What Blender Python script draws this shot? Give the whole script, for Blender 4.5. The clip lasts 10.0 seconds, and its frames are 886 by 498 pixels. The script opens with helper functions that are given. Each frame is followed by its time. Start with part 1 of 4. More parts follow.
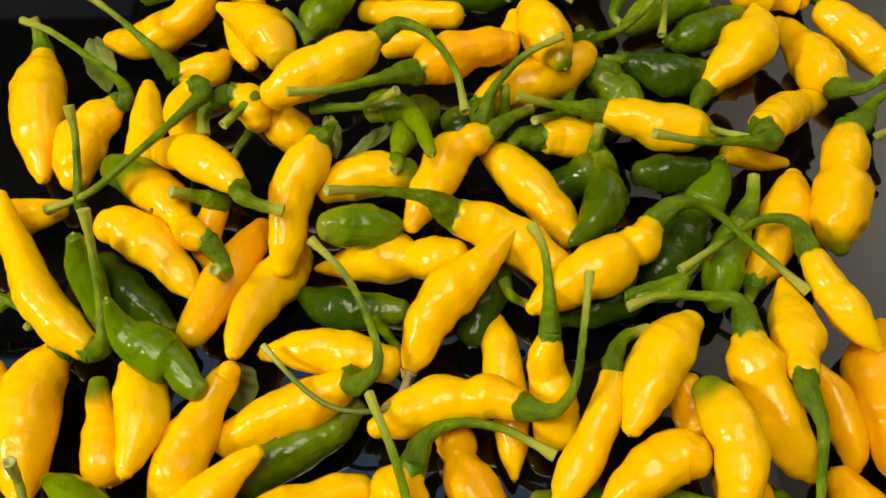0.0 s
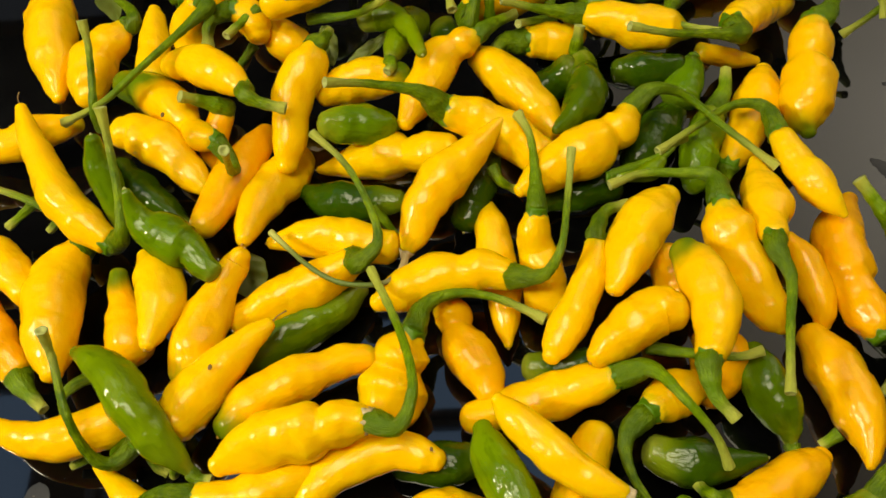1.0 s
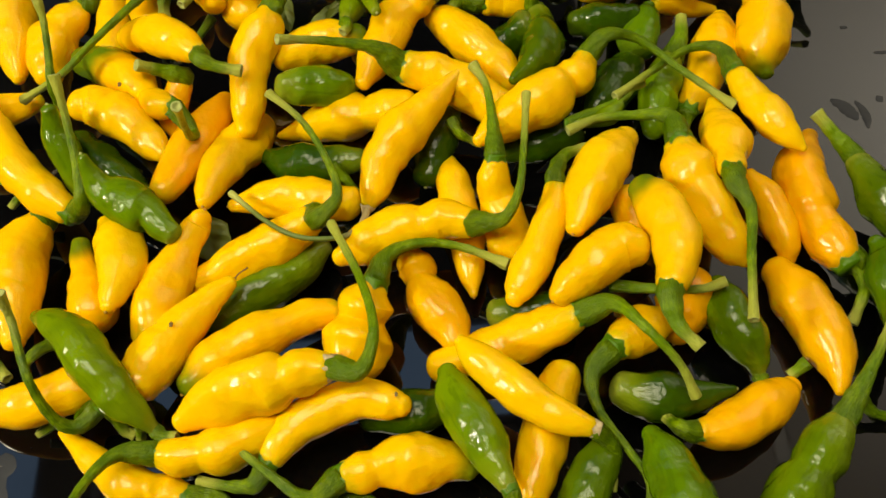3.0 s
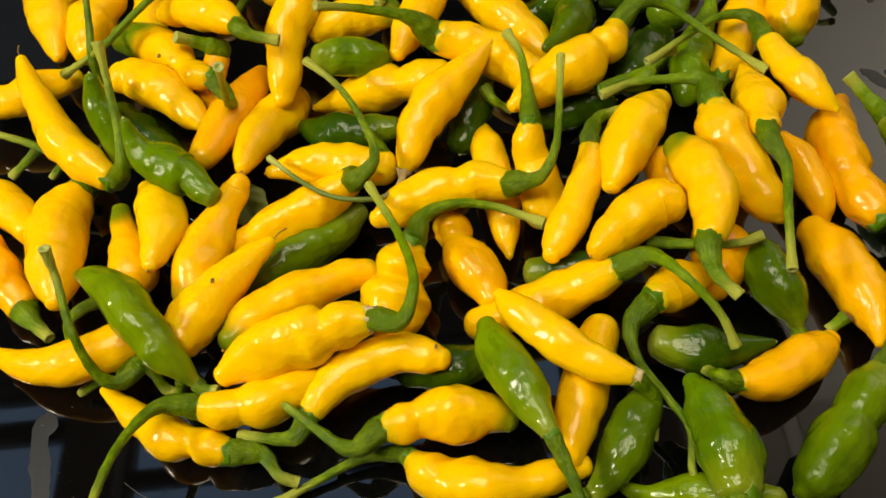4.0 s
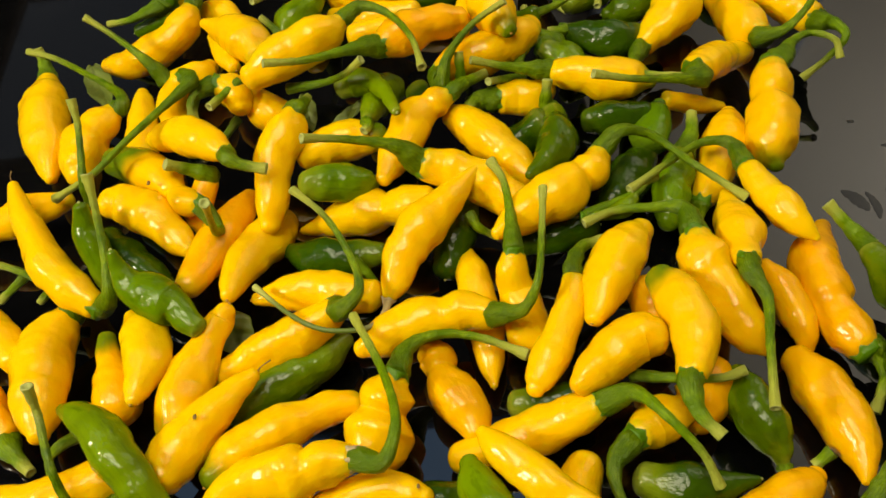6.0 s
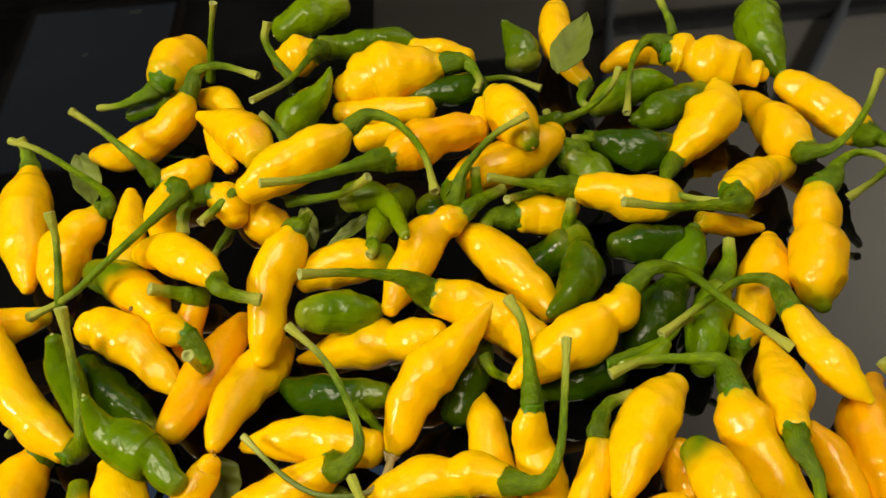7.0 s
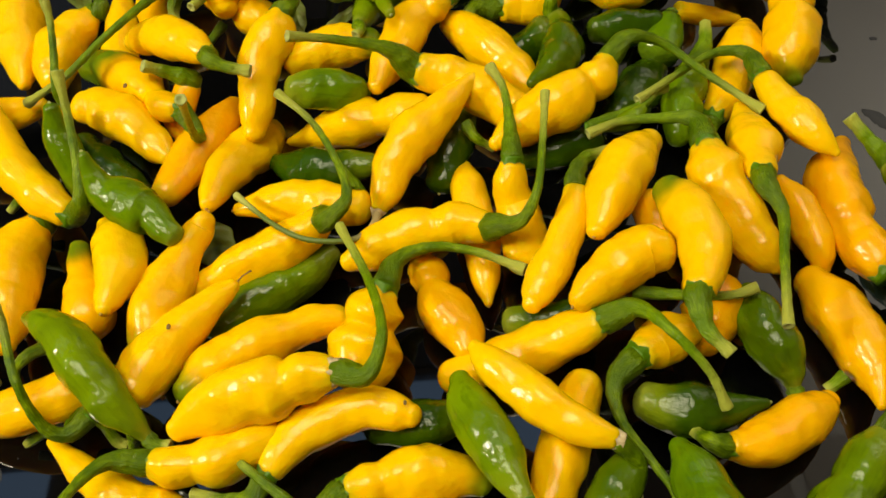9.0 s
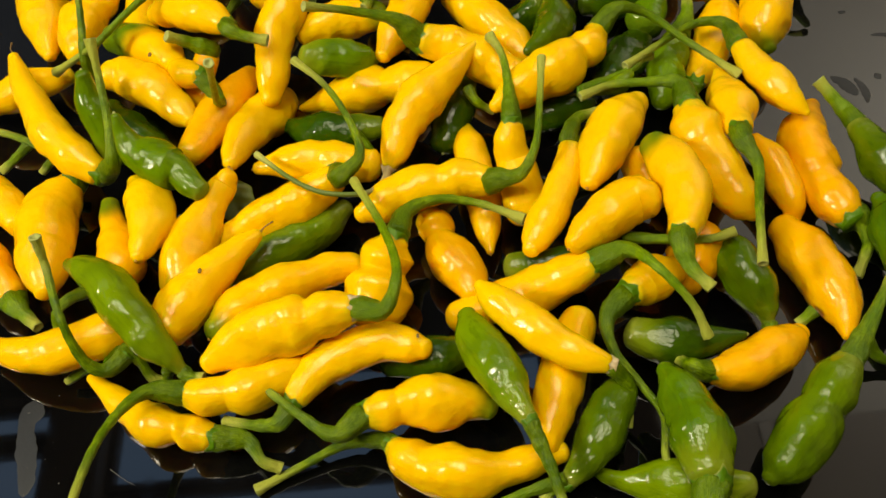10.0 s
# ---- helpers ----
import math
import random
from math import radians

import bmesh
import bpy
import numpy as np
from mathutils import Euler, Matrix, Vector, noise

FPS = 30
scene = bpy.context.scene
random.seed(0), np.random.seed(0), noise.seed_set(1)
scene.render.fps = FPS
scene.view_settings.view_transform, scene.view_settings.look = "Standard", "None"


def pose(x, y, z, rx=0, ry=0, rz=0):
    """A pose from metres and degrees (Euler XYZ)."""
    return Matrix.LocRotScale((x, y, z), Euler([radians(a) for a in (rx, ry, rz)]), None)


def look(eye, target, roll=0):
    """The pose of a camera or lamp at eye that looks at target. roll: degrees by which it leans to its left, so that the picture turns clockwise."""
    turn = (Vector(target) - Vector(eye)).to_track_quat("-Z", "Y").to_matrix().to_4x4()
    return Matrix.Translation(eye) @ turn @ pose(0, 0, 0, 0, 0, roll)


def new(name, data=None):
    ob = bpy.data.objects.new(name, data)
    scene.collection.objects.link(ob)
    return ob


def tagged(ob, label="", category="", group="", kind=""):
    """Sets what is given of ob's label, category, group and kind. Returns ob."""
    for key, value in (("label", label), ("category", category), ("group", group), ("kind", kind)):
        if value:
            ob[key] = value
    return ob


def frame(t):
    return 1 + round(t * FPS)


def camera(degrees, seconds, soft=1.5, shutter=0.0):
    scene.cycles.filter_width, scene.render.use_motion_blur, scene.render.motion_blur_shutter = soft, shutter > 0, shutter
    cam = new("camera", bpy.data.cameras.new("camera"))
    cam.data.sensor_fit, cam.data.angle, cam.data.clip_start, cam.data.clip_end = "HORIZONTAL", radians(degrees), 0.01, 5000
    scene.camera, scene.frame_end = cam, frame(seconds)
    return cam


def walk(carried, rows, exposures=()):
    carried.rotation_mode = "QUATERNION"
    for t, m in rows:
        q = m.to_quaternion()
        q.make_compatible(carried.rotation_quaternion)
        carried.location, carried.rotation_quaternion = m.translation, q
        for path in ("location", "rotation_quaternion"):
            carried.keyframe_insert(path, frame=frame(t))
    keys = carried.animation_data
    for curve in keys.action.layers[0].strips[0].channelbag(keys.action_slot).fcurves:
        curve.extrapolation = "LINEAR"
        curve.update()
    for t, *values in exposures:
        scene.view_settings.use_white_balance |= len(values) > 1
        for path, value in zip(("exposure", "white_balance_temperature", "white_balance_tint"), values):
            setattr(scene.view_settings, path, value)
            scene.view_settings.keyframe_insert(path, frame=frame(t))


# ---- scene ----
cam = camera(51.58, 10.0)
# seconds, place in metres, turn in degrees
PATH = [
    (0.0, 0.0077, -0.1363, 0.3309, 30.833, 1.375, -0.100),
    (0.5, 0.0114, -0.1699, 0.3285, 30.611, 1.993, -1.149),
    (1.0, 0.0103, -0.1859, 0.3297, 30.701, 2.493, -1.631),
    (1.5, 0.0109, -0.1932, 0.3250, 31.154, 2.455, -1.825),
    (2.0, 0.0243, -0.2009, 0.3244, 31.381, 3.405, -3.356),
    (2.5, 0.0282, -0.2057, 0.3175, 31.998, 3.780, -3.348),
    (2.7, 0.0238, -0.2050, 0.3174, 31.818, 3.561, -3.784),
    (3.8, 0.0210, -0.2288, 0.3013, 33.131, 4.714, -3.809),
    (4.0, 0.0112, -0.2315, 0.3034, 33.761, 4.616, -3.733),
    (4.5, -0.0003, -0.2489, 0.3114, 34.105, 4.265, -4.160),
    (5.0, 0.0106, -0.2593, 0.3104, 34.667, 4.561, -4.476),
    (5.5, 0.0302, -0.2458, 0.3030, 36.481, 5.164, -4.324),
    (6.0, 0.0204, -0.2133, 0.3180, 37.915, 4.819, -3.816),
    (6.2, 0.0185, -0.1962, 0.3278, 38.054, 4.623, -3.645),
    (7.3, 0.0229, -0.1453, 0.3176, 38.785, 3.868, -2.088),
    (7.5, 0.0237, -0.1435, 0.3159, 38.308, 3.646, -1.931),
    (8.0, 0.0221, -0.1511, 0.3098, 37.956, 3.657, -1.839),
    (8.5, 0.0259, -0.1804, 0.3085, 36.688, 3.974, -2.309),
    (9.0, 0.0209, -0.2144, 0.2900, 35.370, 4.235, -2.955),
    (9.5, 0.0117, -0.2230, 0.2923, 34.507, 3.412, -3.723),
    (10.0, 0.0113, -0.2445, 0.3052, 34.991, 3.538, -3.868),
]
walk(cam, [(t, pose(x, y, z, rx, ry, rz)) for t, x, y, z, rx, ry, rz in PATH])

# ---------------------------------------------------------------- light
world = bpy.data.worlds.new("world")
scene.world = world
world.use_nodes = True
world.node_tree.nodes["Background"].inputs["Color"].default_value = (1.0, 0.9, 0.75, 1)
world.node_tree.nodes["Background"].inputs["Strength"].default_value = 0.02
scene.view_settings.exposure = 0.0


def lamp(name, place, aim, size, watts, colour):
    data = bpy.data.lights.new(name, "AREA")
    data.shape, data.size, data.energy, data.color = "DISK", size, watts, colour
    ob = new(name, data)
    ob.matrix_world = look(place, aim)
    return ob


WARM = (1.0, 0.89, 0.64)
lamp("bulb_light", (-1.00, -0.26, 0.82), (-0.05, 0, 0), 0.22, 11.8, WARM)
lamp("ceiling_light_glow", (-0.22, -0.20, 1.50), (-0.05, 0.05, 0), 0.80, 16.4, WARM)
# added fill lamp without a known fixture, brightens the ceiling mirrored at right
lamp("ceiling_fill_lamp", (1.95, 0.95, 0.9), (1.1, 2.1, 1.8), 0.25, 44, (1.0, 0.95, 0.85))


# ---------------------------------------------------------------- materials
def material(name):
    m = bpy.data.materials.new(name)
    m.use_nodes = True
    return m, m.node_tree, m.node_tree.nodes["Principled BSDF"]


def node(tree, kind, **inputs):
    n = tree.nodes.new(kind)
    for key, value in inputs.items():
        n.inputs[key.replace("_", " ")].default_value = value
    return n


def mix(tree, fac, a, b, mode="MIX"):
    """Mixes two colours; fac, a and b are sockets or values."""
    n = tree.nodes.new("ShaderNodeMix")
    n.data_type, n.blend_type = "RGBA", mode
    for sock, v in ((n.inputs[0], fac), (n.inputs[6], a), (n.inputs[7], b)):
        if isinstance(v, bpy.types.NodeSocket):
            tree.links.new(v, sock)
        else:
            sock.default_value = v if isinstance(v, float) else (*v, 1)
    return n.outputs[2]


def ramp(tree, socket, low, high):
    """0 below low, 1 above high."""
    n = tree.nodes.new("ShaderNodeMapRange")
    n.interpolation_type = "SMOOTHSTEP"
    n.inputs[1].default_value, n.inputs[2].default_value = low, high
    tree.links.new(socket, n.inputs[0])
    return n.outputs[0]


def maths(tree, op, a, b=0.0):
    n = tree.nodes.new("ShaderNodeMath")
    n.operation = op
    for sock, v in ((n.inputs[0], a), (n.inputs[1], b)):
        if isinstance(v, bpy.types.NodeSocket):
            tree.links.new(v, sock)
        else:
            sock.default_value = v
    return n.outputs[0]


def grain(tree, scale, detail=3.0, rough=0.55):
    co = tree.nodes.new("ShaderNodeTexCoord")
    n = node(tree, "ShaderNodeTexNoise", Scale=scale, Detail=detail, Roughness=rough)
    tree.links.new(co.outputs["Object"], n.inputs["Vector"])
    return n.outputs["Fac"]


def bump(tree, bsdf, height, strength, distance):
    n = node(tree, "ShaderNodeBump", Strength=strength, Distance=distance)
    tree.links.new(height, n.inputs["Height"])
    tree.links.new(n.outputs["Normal"], bsdf.inputs["Normal"])


def along_of(tree):
    n = tree.nodes.new("ShaderNodeAttribute")
    n.attribute_name = "along"
    return n.outputs["Fac"]


def plain(name, a, b, scale, rough, relief=0.2):
    m, tree, bsdf = material(name)
    tree.links.new(mix(tree, grain(tree, scale, 5.0, 0.6), a, b), bsdf.inputs["Base Color"])
    bsdf.inputs["Roughness"].default_value = rough
    bump(tree, bsdf, grain(tree, scale * 12, 3.0), relief, 0.002)
    return m


def skin_of(tree, scale, detail=3.0):
    """Noise drawn out along the pod or the stalk."""
    at = tree.nodes.new("ShaderNodeAttribute")
    at.attribute_name = "skin"
    n = node(tree, "ShaderNodeTexNoise", Scale=scale, Detail=detail, Roughness=0.6)
    tree.links.new(at.outputs["Vector"], n.inputs["Vector"])
    return n.outputs["Fac"]


def skin_material(name, main, other, deep, unripe, neck, gloss, relief_size, shine, creases, patchy, glow):
    """Waxy pepper skin. The object's colour holds: r how deep, g green far end, b green stem end."""
    m, tree, bsdf = material(name)
    info = tree.nodes.new("ShaderNodeObjectInfo")
    split = tree.nodes.new("ShaderNodeSeparateColor")
    tree.links.new(info.outputs["Color"], split.inputs[0])
    along = along_of(tree)
    blotch = grain(tree, 55.0, 2.0)
    fine = grain(tree, 420.0, 3.0)
    streak = skin_of(tree, 0.35)
    c = mix(tree, maths(tree, "MULTIPLY", info.outputs["Random"], 0.8), main, other)
    c = mix(tree, split.outputs[0], c, deep)
    c = mix(tree, maths(tree, "MULTIPLY", ramp(tree, blotch, 0.42, 0.75), patchy), c, deep)
    c = mix(tree, maths(tree, "MULTIPLY", ramp(tree, streak, 0.50, 0.72), patchy * 0.8), c, deep)
    wob = maths(tree, "ADD", along, maths(tree, "MULTIPLY", maths(tree, "SUBTRACT", blotch, 0.5), 0.35))
    # a green share above one spreads the unripe end further
    spread = maths(tree, "ADD", wob, maths(tree, "MULTIPLY", maths(tree, "SUBTRACT", split.outputs[1], 1.0), 0.22))
    far = maths(tree, "MULTIPLY", ramp(tree, spread, 0.72, 0.93), maths(tree, "MINIMUM", split.outputs[1], 1.0))
    near = maths(tree, "MULTIPLY", maths(tree, "SUBTRACT", 1.0, ramp(tree, wob, 0.12, 0.36)), split.outputs[2])
    c = mix(tree, far, c, unripe)
    c = mix(tree, near, c, unripe)
    # a paler, greener collar next to the calyx
    fray = maths(tree, "ADD", along, maths(tree, "MULTIPLY", maths(tree, "SUBTRACT", streak, 0.5), 0.16))
    collar = maths(tree, "SUBTRACT", 1.0, ramp(tree, fray, 0.05, 0.17))
    c = mix(tree, maths(tree, "MULTIPLY", collar, maths(tree, "MULTIPLY", info.outputs["Random"], 0.75)), c, neck)
    specks = ramp(tree, fine, 0.70, 0.80)
    c = mix(tree, maths(tree, "MULTIPLY", specks, 0.22), c, tuple(v * 0.55 for v in deep))
    tree.links.new(c, bsdf.inputs["Base Color"])
    rough = maths(tree, "ADD", gloss, maths(tree, "MULTIPLY", blotch, 0.12))
    tree.links.new(rough, bsdf.inputs["Roughness"])
    bsdf.inputs["IOR"].default_value = 1.45
    bsdf.inputs["Specular IOR Level"].default_value = shine
    bsdf.inputs["Subsurface Weight"].default_value = glow
    bsdf.inputs["Subsurface Radius"].default_value = (1.0, 0.55, 0.05)
    bsdf.inputs["Subsurface Scale"].default_value = 0.005
    relief = maths(tree, "ADD", grain(tree, 110.0, 2.0), maths(tree, "MULTIPLY", fine, 0.20))
    relief = maths(tree, "ADD", relief, maths(tree, "MULTIPLY", skin_of(tree, 0.8, 2.0), creases))
    bump(tree, bsdf, relief, 0.44, relief_size)
    return m


YELLOW = skin_material("yellow_skin", (0.93, 0.572, 0.0003), (0.93, 0.540, 0.0003), (0.90, 0.41, 0.0003), (0.12, 0.19, 0.002), (0.50, 0.44, 0.004),
                       0.11, 0.0019, 0.31, 0.16, 0.12, 0.40)
GREEN = skin_material("green_skin", (0.116, 0.238, 0.0006), (0.178, 0.250, 0.0006), (0.019, 0.054, 0.0005), (0.20, 0.26, 0.006), (0.24, 0.27, 0.03),
                      0.05, 0.0031, 0.40, 0.13, 0.40, 0.12)


def stalk_material():
    """Ribbed green stalk that pales towards its cut end."""
    m, tree, bsdf = material("green_stalk")
    info = tree.nodes.new("ShaderNodeObjectInfo")
    along = along_of(tree)
    blotch = grain(tree, 160.0, 3.0)
    c = mix(tree, ramp(tree, blotch, 0.3, 0.7), (0.066, 0.132, 0.0003), (0.225, 0.325, 0.001))
    c = mix(tree, maths(tree, "MULTIPLY", ramp(tree, skin_of(tree, 1.6), 0.42, 0.62), 0.6), c, (0.032, 0.080, 0.0003))
    c = mix(tree, maths(tree, "MULTIPLY", info.outputs["Random"], 0.45), c, (0.17, 0.31, 0.001))
    c = mix(tree, maths(tree, "MULTIPLY", maths(tree, "SUBTRACT", 1.0, ramp(tree, along, 0.10, 0.42)), 0.45), c, (0.048, 0.088, 0.0005))
    c = mix(tree, maths(tree, "MULTIPLY", ramp(tree, along, 0.60, 0.96), 0.80), c, (0.45, 0.47, 0.07))
    tree.links.new(c, bsdf.inputs["Base Color"])
    bsdf.inputs["Roughness"].default_value = 0.28
    bsdf.inputs["Specular IOR Level"].default_value = 0.22
    bump(tree, bsdf, maths(tree, "ADD", grain(tree, 500.0, 3.0), skin_of(tree, 2.2)), 0.7, 0.0011)
    return m


STALK = stalk_material()



def crown_material():
    m, tree, bsdf = material("green_crown")
    along = along_of(tree)
    c = mix(tree, grain(tree, 260.0, 3.0), (0.030, 0.095, 0.0003), (0.115, 0.240, 0.001))
    c = mix(tree, maths(tree, "MULTIPLY", ramp(tree, along, 0.80, 1.0), 0.55), c, (0.36, 0.34, 0.07))
    tree.links.new(c, bsdf.inputs["Base Color"])
    bsdf.inputs["Roughness"].default_value = 0.38
    bsdf.inputs["Specular IOR Level"].default_value = 0.25
    bump(tree, bsdf, grain(tree, 700.0, 3.0), 0.4, 0.0008)
    return m


CROWN = crown_material()


def leaf_material():
    m, tree, bsdf = material("green_leaf")
    c = mix(tree, grain(tree, 90.0, 4.0), (0.10, 0.14, 0.012), (0.19, 0.24, 0.03))
    tree.links.new(c, bsdf.inputs["Base Color"])
    bsdf.inputs["Roughness"].default_value = 0.5
    bump(tree, bsdf, grain(tree, 300.0, 3.0), 0.3, 0.001)
    return m


LEAF = leaf_material()


def dry_material():
    m, tree, bsdf = material("dry_husk")
    c = mix(tree, grain(tree, 500.0, 3.0), (0.24, 0.15, 0.04), (0.78, 0.66, 0.40))
    tree.links.new(c, bsdf.inputs["Base Color"])
    bsdf.inputs["Roughness"].default_value = 0.8
    bump(tree, bsdf, grain(tree, 900.0, 3.0), 0.6, 0.001)
    return m


DRY = dry_material()


def withered_material():
    m, tree, bsdf = material("withered_stalk")
    along = along_of(tree)
    c = mix(tree, grain(tree, 240.0, 3.0), (0.20, 0.13, 0.04), (0.62, 0.52, 0.25))
    c = mix(tree, ramp(tree, along, 0.16, 0.36), c, (0.11, 0.16, 0.015))
    c = mix(tree, ramp(tree, along, 0.75, 0.97), c, (0.42, 0.44, 0.09))
    tree.links.new(c, bsdf.inputs["Base Color"])
    bsdf.inputs["Roughness"].default_value = 0.5
    bump(tree, bsdf, grain(tree, 600.0, 3.0), 0.4, 0.0008)
    return m


WITHERED = withered_material()


def scar_material():
    m, tree, bsdf = material("brown_scar")
    tree.links.new(mix(tree, grain(tree, 900.0, 3.0), (0.10, 0.055, 0.012), (0.26, 0.15, 0.03)), bsdf.inputs["Base Color"])
    bsdf.inputs["Roughness"].default_value = 0.7
    return m


SCAR = scar_material()
PITH = plain("pale_pith", (0.26, 0.31, 0.05), (0.44, 0.46, 0.15), 500.0, 0.6)
TIP = plain("pale_brown_tip", (0.35, 0.17, 0.01), (0.60, 0.33, 0.02), 400.0, 0.6)



def glass_top_material():
    """Polished black top with faint wiping haze."""
    m, tree, bsdf = material("black_gloss")
    haze = grain(tree, 9.0, 5.0, 0.65)
    fine = grain(tree, 130.0, 4.0)
    c = mix(tree, ramp(tree, haze, 0.45, 0.8), (0.0015, 0.0015, 0.0018), (0.006, 0.006, 0.0065))
    tree.links.new(c, bsdf.inputs["Base Color"])
    r = maths(tree, "ADD", 0.03, maths(tree, "MULTIPLY", ramp(tree, fine, 0.5, 0.9), 0.05))
    tree.links.new(r, bsdf.inputs["Roughness"])
    bsdf.inputs["IOR"].default_value = 1.66
    return m


BLACK = glass_top_material()


def sky_material(strength, a=(0.30, 0.50, 0.80), b=(0.46, 0.66, 0.95)):
    m, tree, bsdf = material("evening_sky")
    glow = node(tree, "ShaderNodeEmission", Strength=strength)
    tree.links.new(mix(tree, grain(tree, 1.6, 4.0), a, b), glow.inputs["Color"])
    tree.links.new(glow.outputs[0], tree.nodes["Material Output"].inputs["Surface"])
    return m


def film_material():
    m, tree, bsdf = material("dried_film")
    c = mix(tree, grain(tree, 240.0, 5.0, 0.7), (0.005, 0.006, 0.008), (0.012, 0.014, 0.018))
    tree.links.new(c, bsdf.inputs["Base Color"])
    bsdf.inputs["Roughness"].default_value = 0.45
    bump(tree, bsdf, grain(tree, 900.0, 3.0), 0.2, 0.0004)
    return m


SKY = sky_material(0.92)
SKY_DIM = sky_material(0.21, (0.36, 0.42, 0.50), (0.52, 0.56, 0.62))
FILM = film_material()
DUST = plain("pale_dust", (0.09, 0.09, 0.085), (0.20, 0.19, 0.17), 300.0, 0.9)
PALE = plain("pale_paint", (0.72, 0.68, 0.60), (0.80, 0.77, 0.70), 1.5, 0.7)
# for unseen walls and ceiling, kept bright to bounce fill onto the pile
BOUNCE_BEIGE = plain("beige_bounce", (0.58, 0.49, 0.35), (0.66, 0.57, 0.42), 1.5, 0.7)
BOARD = plain("pale_brown_board", (0.46, 0.41, 0.35), (0.54, 0.49, 0.42), 3.0, 0.6)
BROWN = plain("brown_board", (0.13, 0.105, 0.08), (0.18, 0.145, 0.11), 3.0, 0.6)
DARK = plain("dark_paint", (0.050, 0.052, 0.058), (0.080, 0.082, 0.090), 2.0, 0.5)
BLUE = plain("blue_grey_panel", (0.30, 0.40, 0.52), (0.36, 0.46, 0.58), 1.2, 0.5)
TIMBER = plain("dark_timber", (0.06, 0.045, 0.032), (0.11, 0.08, 0.055), 6.0, 0.6)
STEEL = plain("blue_steel", (0.26, 0.30, 0.36), (0.34, 0.38, 0.44), 8.0, 0.35)
TILE = plain("floor_tile", (0.45, 0.40, 0.33), (0.55, 0.50, 0.42), 3.0, 0.4)


# ---------------------------------------------------------------- building helpers
def mesh_from(name, verts, faces, mat, smooth=True, along=None, skin=None):
    me = bpy.data.meshes.new(name)
    me.from_pydata([tuple(v) for v in verts], [], faces)
    me.materials.append(mat)
    if smooth:
        me.polygons.foreach_set("use_smooth", [True] * len(me.polygons))
    if along is not None:
        me.attributes.new("along", "FLOAT", "POINT").data.foreach_set("value", [float(a) for a in along])
    if skin is not None:
        me.attributes.new("skin", "FLOAT_VECTOR", "POINT").data.foreach_set("vector", np.array(skin, np.float32).ravel())
    me.update()
    return me


def skin_rows(line, radii, sides, seed, stretch):
    """For each ring and side a place on the skin in mm, shortened along the line so that grain runs lengthwise."""
    s = np.concatenate([[0], np.cumsum(np.linalg.norm(np.diff(np.array(line), axis=0), axis=1))])
    return [(math.cos(2 * math.pi * j / sides) * radii[k] + seed, math.sin(2 * math.pi * j / sides) * radii[k], s[k] / stretch)
            for k in range(len(s)) for j in range(sides)]


def part(name, me, parent, label=""):
    ob = new(name, me)
    ob.parent = parent
    return tagged(ob, label)


def box(name, lo, hi, mat, bevel=0.003):
    bm = bmesh.new()
    bmesh.ops.create_cube(bm, size=1)
    for v in bm.verts:
        v.co = [lo[i] + (v.co[i] + 0.5) * (hi[i] - lo[i]) for i in range(3)]
    bmesh.ops.bevel(bm, geom=bm.edges[:], offset=bevel, segments=2, affect="EDGES")
    me = bpy.data.meshes.new(name)
    bm.to_mesh(me)
    bm.free()
    me.materials.append(mat)
    return me


def structure(name, lo, hi, mat, label, bevel=0.003):
    return tagged(new(name, box(name, lo, hi, mat, bevel)), label, kind="structure")


def curve_through(points, count):
    """A smooth line (Catmull-Rom over chord length) through rows of numbers, evenly sampled."""
    p = np.array(points, float)
    if len(p) == 2:
        return np.array([p[0] + (p[1] - p[0]) * k / (count - 1) for k in range(count)])
    d = np.linalg.norm(np.diff(p[:, :3], axis=0), axis=1)
    s = np.concatenate([[0], np.cumsum(np.maximum(d, 1e-6))])
    slope = np.zeros_like(p)
    for k in range(len(p)):
        a, b = max(k - 1, 0), min(k + 1, len(p) - 1)
        slope[k] = (p[b] - p[a]) / (s[b] - s[a])
    out = []
    for q in np.linspace(0, s[-1], count):
        k = min(np.searchsorted(s, q, side="right") - 1, len(p) - 2)
        h = s[k + 1] - s[k]
        u = (q - s[k]) / h
        out.append((2 * u**3 - 3 * u**2 + 1) * p[k] + (u**3 - 2 * u**2 + u) * h * slope[k]
                   + (3 * u**2 - 2 * u**3) * p[k + 1] + (u**3 - u**2) * h * slope[k + 1])
    return np.array(out)


